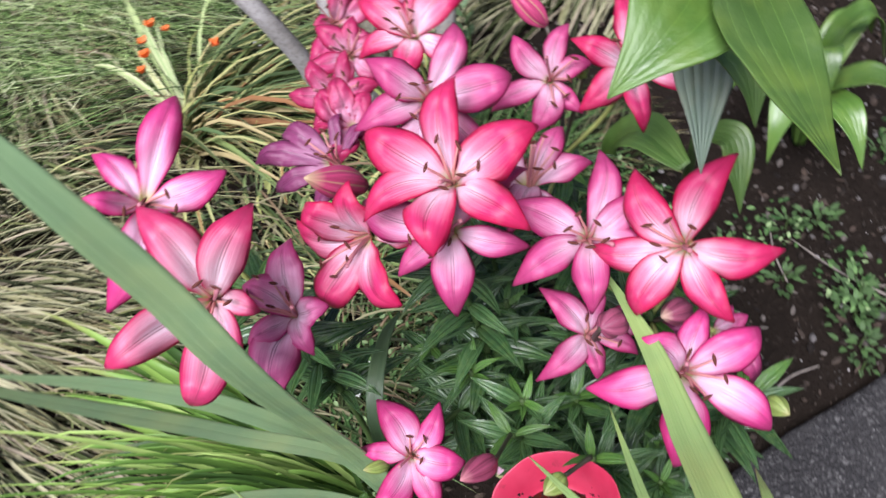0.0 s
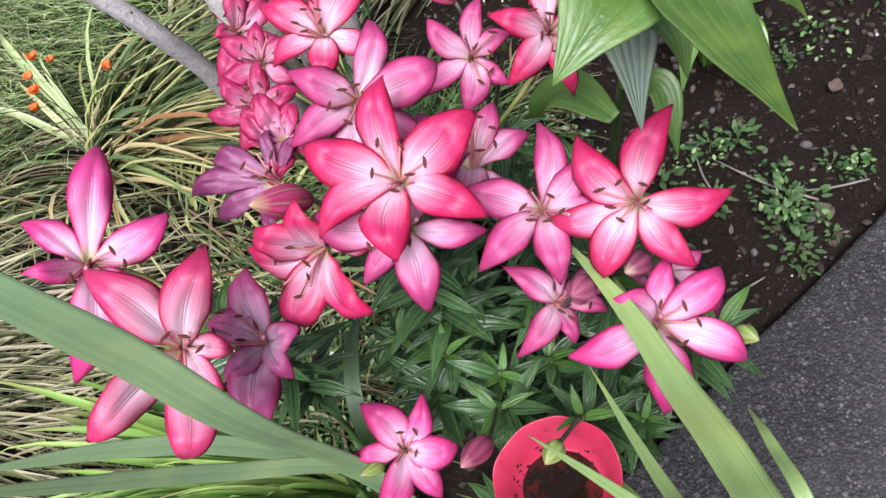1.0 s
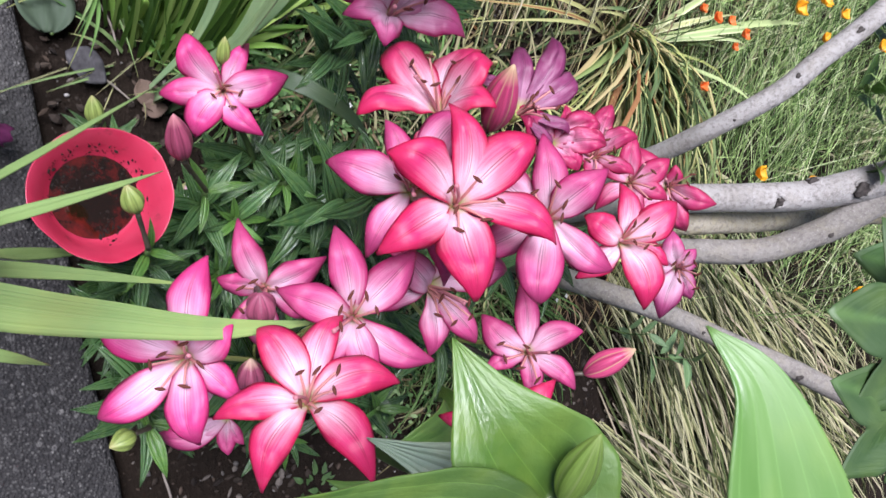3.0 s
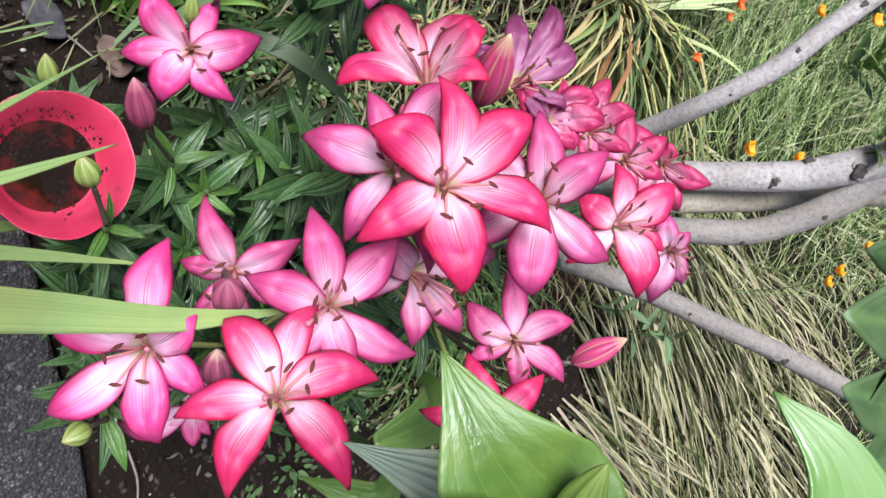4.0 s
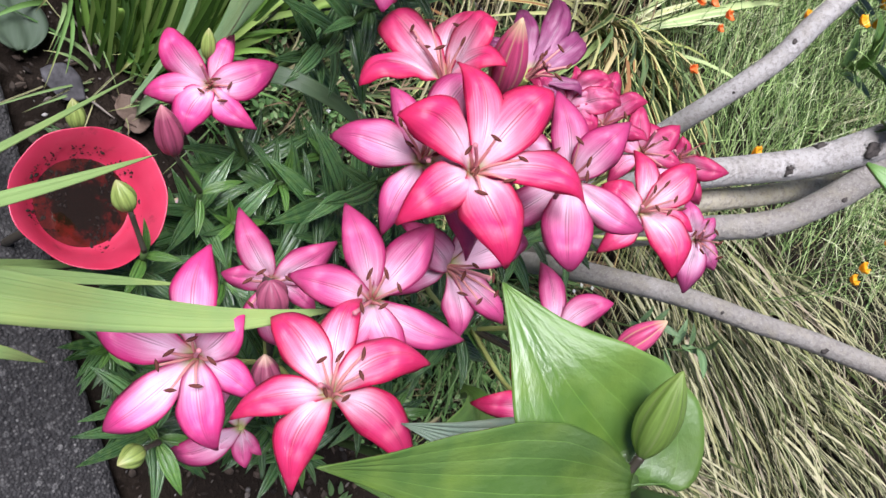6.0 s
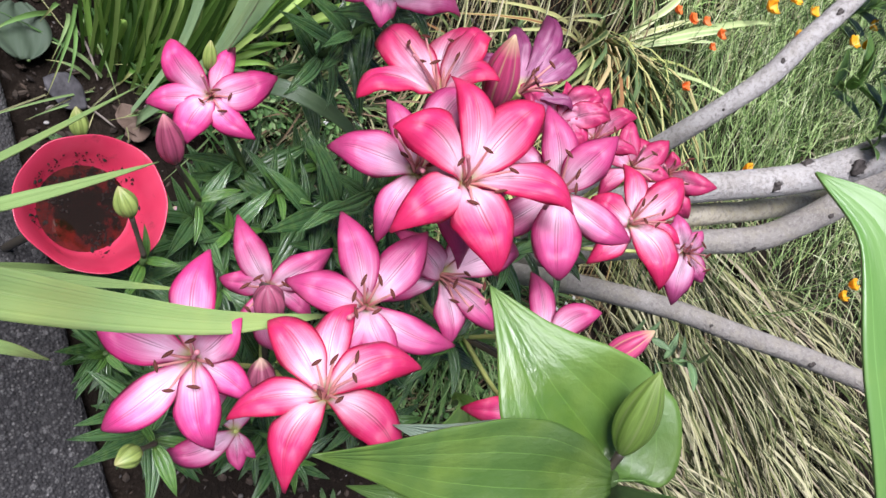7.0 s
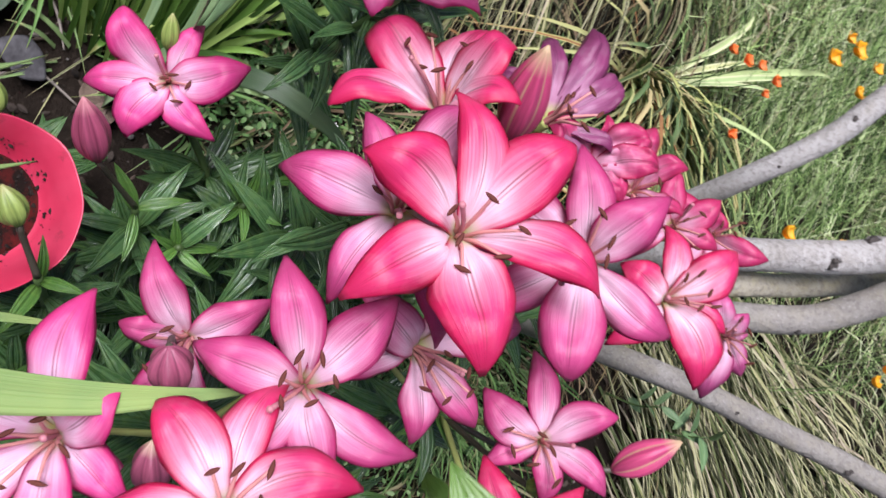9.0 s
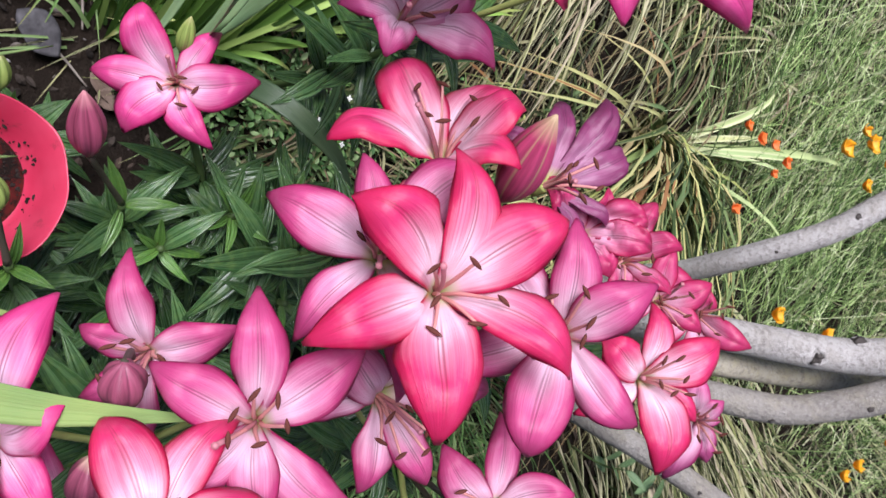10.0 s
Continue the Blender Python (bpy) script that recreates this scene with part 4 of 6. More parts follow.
flower(plant, base, (0.009, 0.616, 0.539), (0.07, -0.69, 0.72),
       [(195, 23, 4.7), (145, 29, 3.1), (100, 27, 2.1), (20, 26, 3.9), (339, 17, 6.2), (272, 6, 4.5)],
       DUSK, [(0.0, 0.60, 0.47), (-0.02, 0.49, 0.42)], 15, wide=0.60)
flower(plant, base, (-0.087, 0.689, 0.481), (0.11, -0.78, 0.62),
       [(224, 20, 6.7), (169, 40, 3.5), (73, 23, 6.4), (26, 5, 6.1), (326, 5, 6.1), (259, 22, 6.3)],
       CRIMSON, [(-0.08, 0.66, 0.42), (-0.03, 0.50, 0.40)], 16, wide=0.54)
flower(plant, base, (-0.112, 0.367, 0.587), (-0.07, -0.46, 0.88),
       [(82, 28, 4.9), (31, 32, 3.6), (288, 40, 3.5), (225, 26, 4.8), (159, 31, 3.7), (107, 28, 4.6)],
       CRIMSON, [(-0.10, 0.39, 0.53), (-0.03, 0.48, 0.45)], 17, stamens=False, wide=0.55, limp=0.9)
flower(plant, base, (-0.110, 0.490, 0.530), (-0.25, -0.55, 0.80),
       [(150, 34, 5.8), (95, 40, 5.2), (38, 36, 5.2), (335, 22, 5.0), (275, 20, 5.2), (212, 30, 5.6)],
       CRIMSON, [(-0.09, 0.50, 0.48), (-0.03, 0.50, 0.43)], 22, wide=0.46, limp=0.7)
flower(plant, base, (-0.086, 0.560, 0.520), (-0.10, -0.62, 0.78),
       [(170, 18, 5.4), (112, 25, 5.0), (55, 22, 4.6), (0, 12, 4.4), (300, 10, 5.0), (235, 20, 5.2)],
       CRIMSON, [(-0.07, 0.56, 0.47), (-0.03, 0.50, 0.42)], 23, wide=0.50)

# the stem by the sedge
base = (-0.27, 0.34, 0.0)
plant = lily(base, (-0.25, 0.31, 0.52), (-0.25, 0.33, 0.25), 34, 5, "tall pink lily leaning over the sedge", low=0.5, group="lilies in the bed")
flower(plant, base, (-0.278, 0.299, 0.654), (0.43, -0.56, 0.71),
       [(73, 13, 9.0), (16, 36, 7.1), (309, 33, 5.6), (251, 12, 8.5), (182, 38, 5.3), (128, -4, 5.4)],
       PINK, [(-0.27, 0.33, 0.59), (-0.25, 0.31, 0.51)], 18, wide=0.41, curl=0.9)
flower(plant, base, (-0.253, 0.224, 0.613), (0.17, -0.75, 0.64),
       [(57, 35, 9.1), (337, 41, 4.3), (283, 39, 5.4), (245, 36, 8.5), (195, 36, 9.4), (113, 14, 8.6)],
       CORAL, [(-0.245, 0.25, 0.57), (-0.25, 0.31, 0.50)], 19, wide=0.42, curl=1.6)
flower(plant, base, (-0.214, 0.238, 0.538), (-0.09, -0.39, 0.92),
       [(67, 24, 6.6), (340, 40, 4.4), (276, 30, 4.6), (234, 6, 6.9), (191, 31, 4.8), (125, 27, 5.3)],
       DUSK, [(-0.22, 0.27, 0.50), (-0.25, 0.31, 0.47)], 20, label="fading purple lily flower", wide=0.56, limp=0.5)

# the short stem with one small flower
base = (-0.10, 0.29, 0.0)
plant = lily(base, (-0.178, 0.205, 0.305), (-0.118, 0.262, 0.22), 26, 6, "short lily with one small pink flower", high=0.7, top_leaves=0, group="lilies in the bed")
flower(plant, base, (-0.190, 0.190, 0.322), (0.04, -0.49, 0.87),
       [(150, 16, 5.4), (98, 29, 7.3), (39, 26, 6.6), (333, 36, 6.5), (277, 30, 6.5), (213, 36, 6.9)],
       PINK, [(-0.178, 0.207, 0.30)], 21, wide=0.50, reach=0.036)
bud(plant, base, (-0.212, 0.184, 0.335), (-0.234, 0.179, 0.357), 0.013, BUD_GREEN, [(-0.195, 0.195, 0.315), (-0.178, 0.207, 0.298)], "small green bud")


def budded(base, mid, top, foot, tip, width, mat, seed, label, leaves=22):
    """A short stem that carries one bud."""
    plant = lily(base, top, mid, leaves, seed, label, 0.066, high=0.80, top_leaves=3, group="lilies in the bed")
    bud(plant, base, foot, tip, width, mat, [top])


budded((-0.06, 0.22, 0.0), (-0.07, 0.20, 0.20), (-0.092, 0.164, 0.329), (-0.113, 0.121, 0.391), (-0.147, 0.104, 0.420), 0.0215, BUD_PINK, 31, "short lily with one dusky pink bud", 26)
budded((0.0, 0.17, 0.0), (-0.01, 0.13, 0.22), (-0.039, 0.088, 0.391), (-0.067, 0.072, 0.420), (-0.089, 0.061, 0.431), 0.017, BUD_GREEN, 32, "short lily with a pale green bud", 24)
budded((0.115, 0.19, 0.0), (0.11, 0.12, 0.25), (0.103, 0.073, 0.416), (0.102, 0.058, 0.431), (0.107, 0.037, 0.439), 0.016, BUD_GREEN, 33, "short lily with a plump green bud", 26)
budded((-0.15, 0.20, 0.0), (-0.145, 0.13, 0.14), (-0.140, 0.085, 0.262), (-0.156, 0.079, 0.288), (-0.180, 0.073, 0.303), 0.016, BUD_GREEN, 34, "short lily with a ridged green bud", 12)

# leafy shoots that do not flower
for i, (x, y, z, k) in enumerate([(-0.103, 0.264, 0.300, 34), (-0.132, 0.325, 0.285, 34), (-0.086, 0.367, 0.305, 34), (-0.065, 0.212, 0.290, 30),
                                  (0.040, 0.150, 0.120, 16), (0.010, 0.135, 0.13, 22), (0.045, 0.120, 0.15, 22), (0.115, 0.150, 0.16, 20), (0.070, 0.165, 0.130, 16), (0.153, 0.355, 0.320, 34), (-0.036, 0.312, 0.325, 34), (0.02, 0.26, 0.30, 34),
                                  (0.15, 0.24, 0.28, 30), (-0.02, 0.40, 0.36, 34), (0.20, 0.30, 0.20, 24), (-0.01, 0.20, 0.27, 28)]):
    lily((x + 0.012 * math.sin(i * 2.1), y + 0.03, 0.0), (x, y, z), (x, y + 0.02, z * 0.5), k, 50 + i, "leafy lily shoot without a flower", 0.062, group="lily shoots")


# ---- broad-leaved lily in the foreground ----
def broad_leaf(plant, base, pts, width, mat, seed, face=(0, -0.5, 0.9), label="", wave=0.05):
    w = [0.30 * width, 0.75 * width, width, 0.97 * width, 0.72 * width, 0.32 * width, 0.01 * width]
    v, f, t = ribbon([np.array(p) - np.array(base) for p in pts], w, face, 0.16, 36, 29, 0.0008, wave, seed, 0.0025)
    return child("leaf", link_mesh("leaf", v, f, mat, t), plant, None, label)


BROAD_YOUNG = leaf_material("broad_leaf_young", (0.10, 0.225, 0.045), (0.165, 0.31, 0.085), 0.40, 2.5, 0.0, 5.0, 0.0007, 0.15, 0.5)
# BROAD_PALE: the sky's reflection on one leaf, painted as a whitish green base
BROAD_PALE = leaf_material("broad_leaf_painted_sheen", (0.38, 0.54, 0.32), (0.56, 0.69, 0.50), 0.26, 5.0, 0.25, 6.0, 0.0022, 0.7, 0.4)
base = (0.24, 0.46, 0.0)
plant = thing("broad_leaved_lily", base, "tall lily with broad glossy ribbed leaves and a closed green bud", "lily")
pts = [(0, 0, -0.02), (-0.05, -0.14, 0.40), (-0.144, -0.323, 0.789)]
child("stem", link_mesh("stem", *tube(pts, (0.006, 0.005, 0.004), 10, 18)[:2], STEM), plant)
broad_leaf(plant, base, [(0.098, 0.137, 0.789), (0.086, 0.142, 0.782), (0.052, 0.119, 0.778), (0.009, 0.106, 0.762)], 0.077, BROAD_LEAF, 1)
broad_leaf(plant, base, [(0.097, 0.137, 0.789), (0.086, 0.105, 0.780), (0.072, 0.055, 0.775), (0.054, 0.001, 0.781)], 0.042, BROAD_LEAF, 2)
broad_leaf(plant, base, [(0.120, 0.205, 0.730), (0.118, 0.198, 0.712), (0.106, 0.174, 0.672), (0.088, 0.144, 0.624)], 0.052, BROAD_PALE, 3, label="leaf with a silvery sky sheen put into its colour")
broad_leaf(plant, base, [(0.118, 0.185, 0.70), (0.122, 0.165, 0.70), (0.122, 0.148, 0.69), (0.116, 0.132, 0.662)], 0.036, BROAD_LEAF, 4)
broad_leaf(plant, base, [(0.15, 0.25, 0.54), (0.165, 0.22, 0.55), (0.160, 0.200, 0.53), (0.152, 0.182, 0.50)], 0.028, BROAD_LEAF, 5)
broad_leaf(plant, base, [(0.16, 0.28, 0.46), (0.15, 0.34, 0.46), (0.14, 0.38, 0.42), (0.13, 0.41, 0.36)], 0.050, BROAD_LEAF, 7)
broad_leaf(plant, base, [(0.115, 0.165, 0.76), (0.115, 0.130, 0.87), (0.100, 0.100, 0.92), (0.065, 0.083, 0.931), (0.029, 0.071, 0.934), (0.003, 0.066, 0.932), (-0.012, 0.060, 0.922)], 0.046, BROAD_YOUNG, 8, wave=0.01)
bud(plant, base, (0.086, 0.139, 0.794), (0.051, 0.142, 0.817), 0.0165, bud_material("bud_fresh_green", (0.17, 0.27, 0.050), (0.24, 0.31, 0.10), (0.22, 0.32, 0.07)), [(0.096, 0.137, 0.785)], "long closed green bud")


# low broad foliage beyond it
base = (0.56, 0.58, 0.0)
plant = thing("leafy_plant", base, "low dark green plant with broad soft leaves on bare soil", "plant")
for i, (a, L, z, w) in enumerate([(215, 0.17, 0.20, 0.060), (262, 0.16, 0.16, 0.055), (170, 0.15, 0.22, 0.055), (310, 0.15, 0.17, 0.052), (20, 0.16, 0.20, 0.058), (100, 0.15, 0.24, 0.055), (240, 0.11, 0.25, 0.045), (340, 0.10, 0.26, 0.042)]):
    d = np.array([math.cos(radians(a)), math.sin(radians(a)), 0])
    broad_leaf(plant, base, [np.array(base) + d * L * q + np.array([0, 0, h * z]) for q, h in ((0.02, 0.0), (0.15, 0.75), (0.5, 1.0), (0.8, 0.9), (1.0, 0.62))], w, BROAD_LEAF, 30 + i, (0, 0, 1), wave=0.08)


# ---- sword-leaved plants ----
def sword_plant(base, blades, label, mat, seed):
    plant = thing("sword_leaved_plant", base, label, "plant", "sword-leaved plants")
    for i, (pts, width) in enumerate(blades):
        w = [0.55 * width, 0.85 * width, width, width, 0.9 * width, 0.6 * width, 0.03 * width]
        v, f, t = ribbon([np.array(p) - np.array(base) for p in pts], w, (-0.10, -0.5, 0.85), 0.16, 34, 7, 0.0008, 0.02, seed + i)
        child("blade", link_mesh("blade", v, f, mat, t), plant)


sword_plant((-0.245, 0.225, 0.0), [
    ([(-0.24, 0.225, 0.0), (-0.239, 0.212, 0.296), (-0.236, 0.143, 0.603), (-0.236, 0.132, 0.734), (-0.243, 0.130, 0.823), (-0.255, 0.140, 0.905)], 0.028),
    ([(-0.245, 0.23, 0.0), (-0.246, 0.217, 0.289), (-0.310, 0.203, 0.469), (-0.354, 0.183, 0.601), (-0.388, 0.160, 0.722)], 0.017),
    ([(-0.25, 0.235, 0.0), (-0.258, 0.229, 0.296), (-0.309, 0.240, 0.442), (-0.359, 0.238, 0.537), (-0.416, 0.221, 0.642)], 0.019),
    ([(-0.25, 0.22, 0.0), (-0.27, 0.20, 0.25), (-0.33, 0.17, 0.42), (-0.40, 0.13, 0.50)], 0.013),
], "fan of broad grey-green sword leaves", BLADE_BLUE, 3)

BLADE_DARK = leaf_material("strap_blade_dark", (0.040, 0.085, 0.030), (0.075, 0.135, 0.052), 0.45, 18.0, 0.0, 3.0, 0.001, 0.3)
sword_plant((-0.225, 0.245, 0.0), [
    ([(-0.225, 0.245, 0.0), (-0.226, 0.240, 0.22), (-0.212, 0.272, 0.302), (-0.180, 0.330, 0.318), (-0.150, 0.375, 0.300)], 0.020),
], "single dark green strap leaf bending over weeds", BLADE_DARK, 60)

sword_plant((-0.03, -0.16, 0.0), [
    ([(-0.03, -0.16, 0.0), (-0.035, -0.16, 0.40), (-0.032, -0.111, 0.615), (-0.013, -0.050, 0.601), (0.002, 0.011, 0.565), (0.017, 0.086, 0.545), (0.022, 0.172, 0.532)], 0.024),
    ([(-0.05, -0.17, 0.0), (-0.06, -0.15, 0.40), (-0.055, -0.088, 0.575), (-0.087, -0.035, 0.540), (-0.116, 0.010, 0.504), (-0.160, 0.078, 0.451)], 0.006),
    ([(-0.04, -0.17, 0.0), (-0.05, -0.15, 0.40), (-0.045, -0.088, 0.575), (-0.060, -0.039, 0.556), (-0.074, 0.008, 0.538), (-0.091, 0.061, 0.516)], 0.009),
    ([(-0.03, -0.15, 0.0), (-0.036, -0.13, 0.35), (-0.035, -0.081, 0.497), (-0.029, -0.021, 0.454), (-0.021, 0.034, 0.437), (-0.008, 0.112, 0.421)], 0.012),
    ([(0.0, -0.17, 0.0), (-0.002, -0.14, 0.40), (-0.004, -0.098, 0.60), (0.010, -0.055, 0.600), (0.022, -0.026, 0.576)], 0.009),
    ([(-0.04, -0.15, 0.0), (-0.04, -0.12, 0.30), (-0.038, -0.077, 0.447), (-0.039, -0.001, 0.357), (-0.039, 0.086, 0.275)], 0.016),
], "arching light green sword leaves over the path", BLADE, 20)


sword_plant((-0.185, -0.105, 0.01), [
    ([(-0.180, -0.100, 0.01), (-0.172, -0.085, 0.25), (-0.176, -0.059, 0.470), (-0.225, 0.012, 0.545), (-0.256, 0.065, 0.635)], 0.0125),
    ([(-0.190, -0.105, 0.01), (-0.184, -0.090, 0.20), (-0.192, -0.058, 0.375), (-0.246, -0.006, 0.425), (-0.311, 0.062, 0.439)], 0.0125),
    ([(-0.185, -0.112, 0.01), (-0.174, -0.108, 0.30), (-0.182, -0.086, 0.560), (-0.216, -0.060, 0.615), (-0.252, -0.029, 0.651)], 0.0095),
], "light green sword leaves rising beside the path", BLADE_LIME, 40)


# ---- red cup on a stake ----
def cup():
    at = np.array((-0.086, 0.062, 0.366))
    ob = thing("red_cup", (at[0], at[1], 0.0), "red plastic cup on a stake, holding muddy water and debris", "cup")
    n = 72
    prof = [(0.0, -0.034), (0.030, -0.034), (0.036, -0.030), (0.044, -0.014), (0.051, -0.003), (0.0556, 0.0025), (0.0566, 0.0032), (0.0566, 0.0020), (0.052, -0.005), (0.045, -0.020), (0.037, -0.036), (0.031, -0.040), (0.0, -0.040)]
    v, f = [], []
    tilt = Matrix.Rotation(radians(6), 3, "X") @ Matrix.Rotation(radians(-5), 3, "Y")
    for k, (r, z) in enumerate(prof):
        for i in range(n):
            a = 2 * math.pi * i / n
            w = max(0.0, (r - 0.038) / 0.018)
            rr = r * (1 + 0.022 * w * math.sin(3 * a + 0.6) + 0.014 * w * math.sin(5 * a + 2.0) + 0.008 * w * math.sin(9 * a))
            zz = z + 0.0022 * w * math.sin(4 * a + 1.0)
            q = tilt @ Vector((rr * math.cos(a), rr * math.sin(a), zz))
            v.append((q.x, q.y, q.z + at[2]))
    for k in range(len(prof) - 1):
        for i in range(n):
            j = (i + 1) % n
            f.append((k * n + i, k * n + j, (k + 1) * n + j, (k + 1) * n + i))
    child("bowl", link_mesh("bowl", v, f, CUP), ob)
    child("stake", link_mesh("stake", *tube([(0, 0, -0.02), (0, 0, 0.15), (0.003, 0.004, at[2] - 0.037)], (0.005, 0.005, 0.006), 10, 8)[:2], STEM_DARK), ob)
    m2 = 48
    v = [(0, 0, at[2] - 0.0285)] + [((0.0365 * math.cos(2 * math.pi * i / m2)), 0.0365 * math.sin(2 * math.pi * i / m2), at[2] - 0.0285) for i in range(m2)]
    child("water", link_mesh("water", v, [(0, 1 + i, 1 + (i + 1) % m2) for i in range(m2)], WATER), ob, None, "brown muddy water")
    r = random.Random(8)
    for i in range(640):
        a, q = r.uniform(0, 6.28), 0.044 * math.sqrt(r.uniform(0.08, 1.0))
        if noise.noise(Vector((q * math.cos(a) * 55, q * math.sin(a) * 55, 2.0))) < -0.02 + (0.15 if math.cos(a) > 0.4 else -0.12):
            continue
        z = at[2] - 0.0275 + max(0, q - 0.036) * 1.8
        s = r.choice((0.0010, 0.0014, 0.0020, 0.0034)) * r.uniform(0.7, 1.3)
        v, f, t = ball((0, 0, 0), (r.uniform(-1, 1), r.uniform(-1, 1), 0.1), s, s * r.uniform(0.35, 0.8), 4, 6, 0.6)
        child("crumb", link_mesh("crumb", np.array(v) * (1, 1, 0.3) + (q * math.cos(a), q * math.sin(a), z - 0.0006), f, WETDIRT, None, False), ob)


cup()

# ---- grasses ----
rng = random.Random(11)


def tuft(name, label, mat, at, parts, category="grass", single=False):
    """One grass plant; parts are bundles of blades, or single blades."""
    root = thing(name, at, label, category, kind="" if single else "stuff")
    for i, (count, spread, aim, length, width, droop, rise, fan) in enumerate(parts):
        for _ in range(count if single else 0):
            child("blade", strands("blade", mat, 1, (0, 0, 0), spread, aim, length, width, droop, rng, rise, fan, 8), root)
        if not single:
            child("blades", strands("blades", mat, count, (0, 0, 0), spread, aim, length, width, droop, rng, rise, fan, 8), root)
    return root


tuft("sedge_tussock", "arching yellow-striped green sedge tussock with dry blades", SEDGE, (-0.44, 1.22, 0.0), [
    (40, (0.05, 0.05), (0.10, -0.05, 0), 0.42, 0.0072, 0.88, 0.50, 0.9),
    (195, (0.06, 0.06), (0.95, -0.20, 0), 0.62, 0.0068, 0.92, 0.45, 0.50),
    (65, (0.05, 0.05), (0.85, -0.25, 0), 0.56, 0.0112, 0.90, 0.52, 0.55),
    ], single=True)
tuft("sedge_tussock", "pale broad sedge blades reaching over the poppies", PALE_BLADES, (-0.43, 1.24, 0.0), [
    (9, (0.02, 0.02), (0.10, 0.85, 0), 0.46, 0.0135, 0.45, 0.55, 0.45)], single=True)
tuft("straw_tussock", "drooping straw-coloured grass tussock under the tree", STRAW, (0.08, 1.34, 0.0), [
    (290, (0.16, 0.16), (0.75, 0.35, 0), 0.66, 0.0064, 0.9, 0.24, 0.28),
    (300, (0.34, 0.30), (0.75, 0.45, 0), 0.62, 0.0064, 0.92, 0.20, 0.24)])
tuft("straw_tussock", "pale dry grass tussock falling outward beyond the tree", STRAW, (0.50, 1.75, 0.0), [
    (480, (0.40, 0.35), (0.70, 0.35, 0), 0.62, 0.0066, 0.9, 0.30, 0.28)])
tuft("straw_tussock", "straw-coloured grass tussock spreading over bare soil", STRAW, (0.50, 1.12, 0.0), [
    (250, (0.16, 0.16), (0.75, 0.40, 0), 0.54, 0.0062, 0.9, 0.30, 0.35)])
tuft("straw_tussock", "tangled straw-coloured grass tussock beside the sedge", STRAW, (-1.0, 1.12, 0.0), [
    (340, (0.20, 0.26), (0.70, -0.45, 0), 0.56, 0.0056, 0.9, 0.30, 0.45)])
tuft("straw_tussock", "dry sprawling grass beside the sword leaves", STRAW, (-0.92, 0.82, 0.0), [
    (340, (0.24, 0.24), (0.72, -0.50, 0), 0.50, 0.0058, 0.9, 0.28, 0.40)])
tuft("straw_tussock", "dry flattened grass between lilies and sedge", DULL, (-0.58, 0.84, 0.0), [
    (110, (0.16, 0.20), (0.45, -0.45, 0), 0.36, 0.0050, 0.9, 0.28, 0.6)])
tuft("straw_tussock", "dry grass behind the sedge", STRAW, (-0.95, 1.85, 0.0), [
    (520, (0.40, 0.35), (-0.1, -0.4, 0), 0.55, 0.0064, 0.9, 0.32, 0.6)])
tuft("straw_tussock", "hanging dry grass above the sedge crown", DULL, (-0.80, 1.42, 0.0), [
    (240, (0.18, 0.16), (0.60, -0.40, 0), 0.44, 0.0054, 0.9, 0.40, 0.45)])
tuft("straw_tussock", "straw grass in front of the sedge", DULL, (-0.34, 1.02, 0.0), [
    (70, (0.14, 0.10), (0.45, -0.2, 0), 0.34, 0.0052, 0.9, 0.32, 0.7)])
tuft("iris_clump", "clump of upright fresh green grassy leaves", GREENS, (-0.335, 0.265, 0.0), [
    (240, (0.060, 0.095), (-0.70, 0.0, 0), 0.44, 0.0068, 0.15, 0.75, 0.28),
    (30, (0.05, 0.07), (-0.2, 0.3, 0), 0.26, 0.009, 0.5, 0.6, 0.4)], single=True)
tuft("iris_clump", "clump of bright green strappy leaves", GREENS, (-0.42, 0.44, 0.0), [
    (46, (0.06, 0.07), (-0.55, 0.55, 0), 0.34, 0.015, 0.3, 0.6, 0.35)], single=True)
tuft("iris_clump", "clump of dark green grassy leaves at the path", DARK_GREENS, (-0.56, 0.16, 0.0), [
    (110, (0.16, 0.09), (-0.4, 0.0, 0), 0.32, 0.010, 0.3, 0.7, 0.4)], single=True)


tuft("loose_grass", "thin loose grass blades over dark soil", WEED, (-0.30, 0.21, 0.0), [
    (9, (0.05, 0.06), (0.0, 0.0, 0), 0.17, 0.0036, 0.75, 0.45, 0.9)])
tuft("loose_grass", "thin long grass blades beside the green clump", WEED, (-0.29, 0.25, 0.0), [
    (20, (0.05, 0.09), (-0.1, 0.0, 0), 0.20, 0.0045, 0.8, 0.5, 0.9)])
tuft("loose_grass", "dry bent grass stalks lying on the soil", STRAW, (-0.30, 0.22, 0.0), [
    (9, (0.07, 0.12), (0.0, 0.0, 0), 0.13, 0.0020, 0.85, 0.25, 0.9)])
tuft("loose_grass", "sparse green grass at the path edge", WEED, (-0.40, 0.17, 0.0), [
    (26, (0.06, 0.04), (0.0, 0.2, 0), 0.16, 0.0050, 0.7, 0.5, 0.9)])


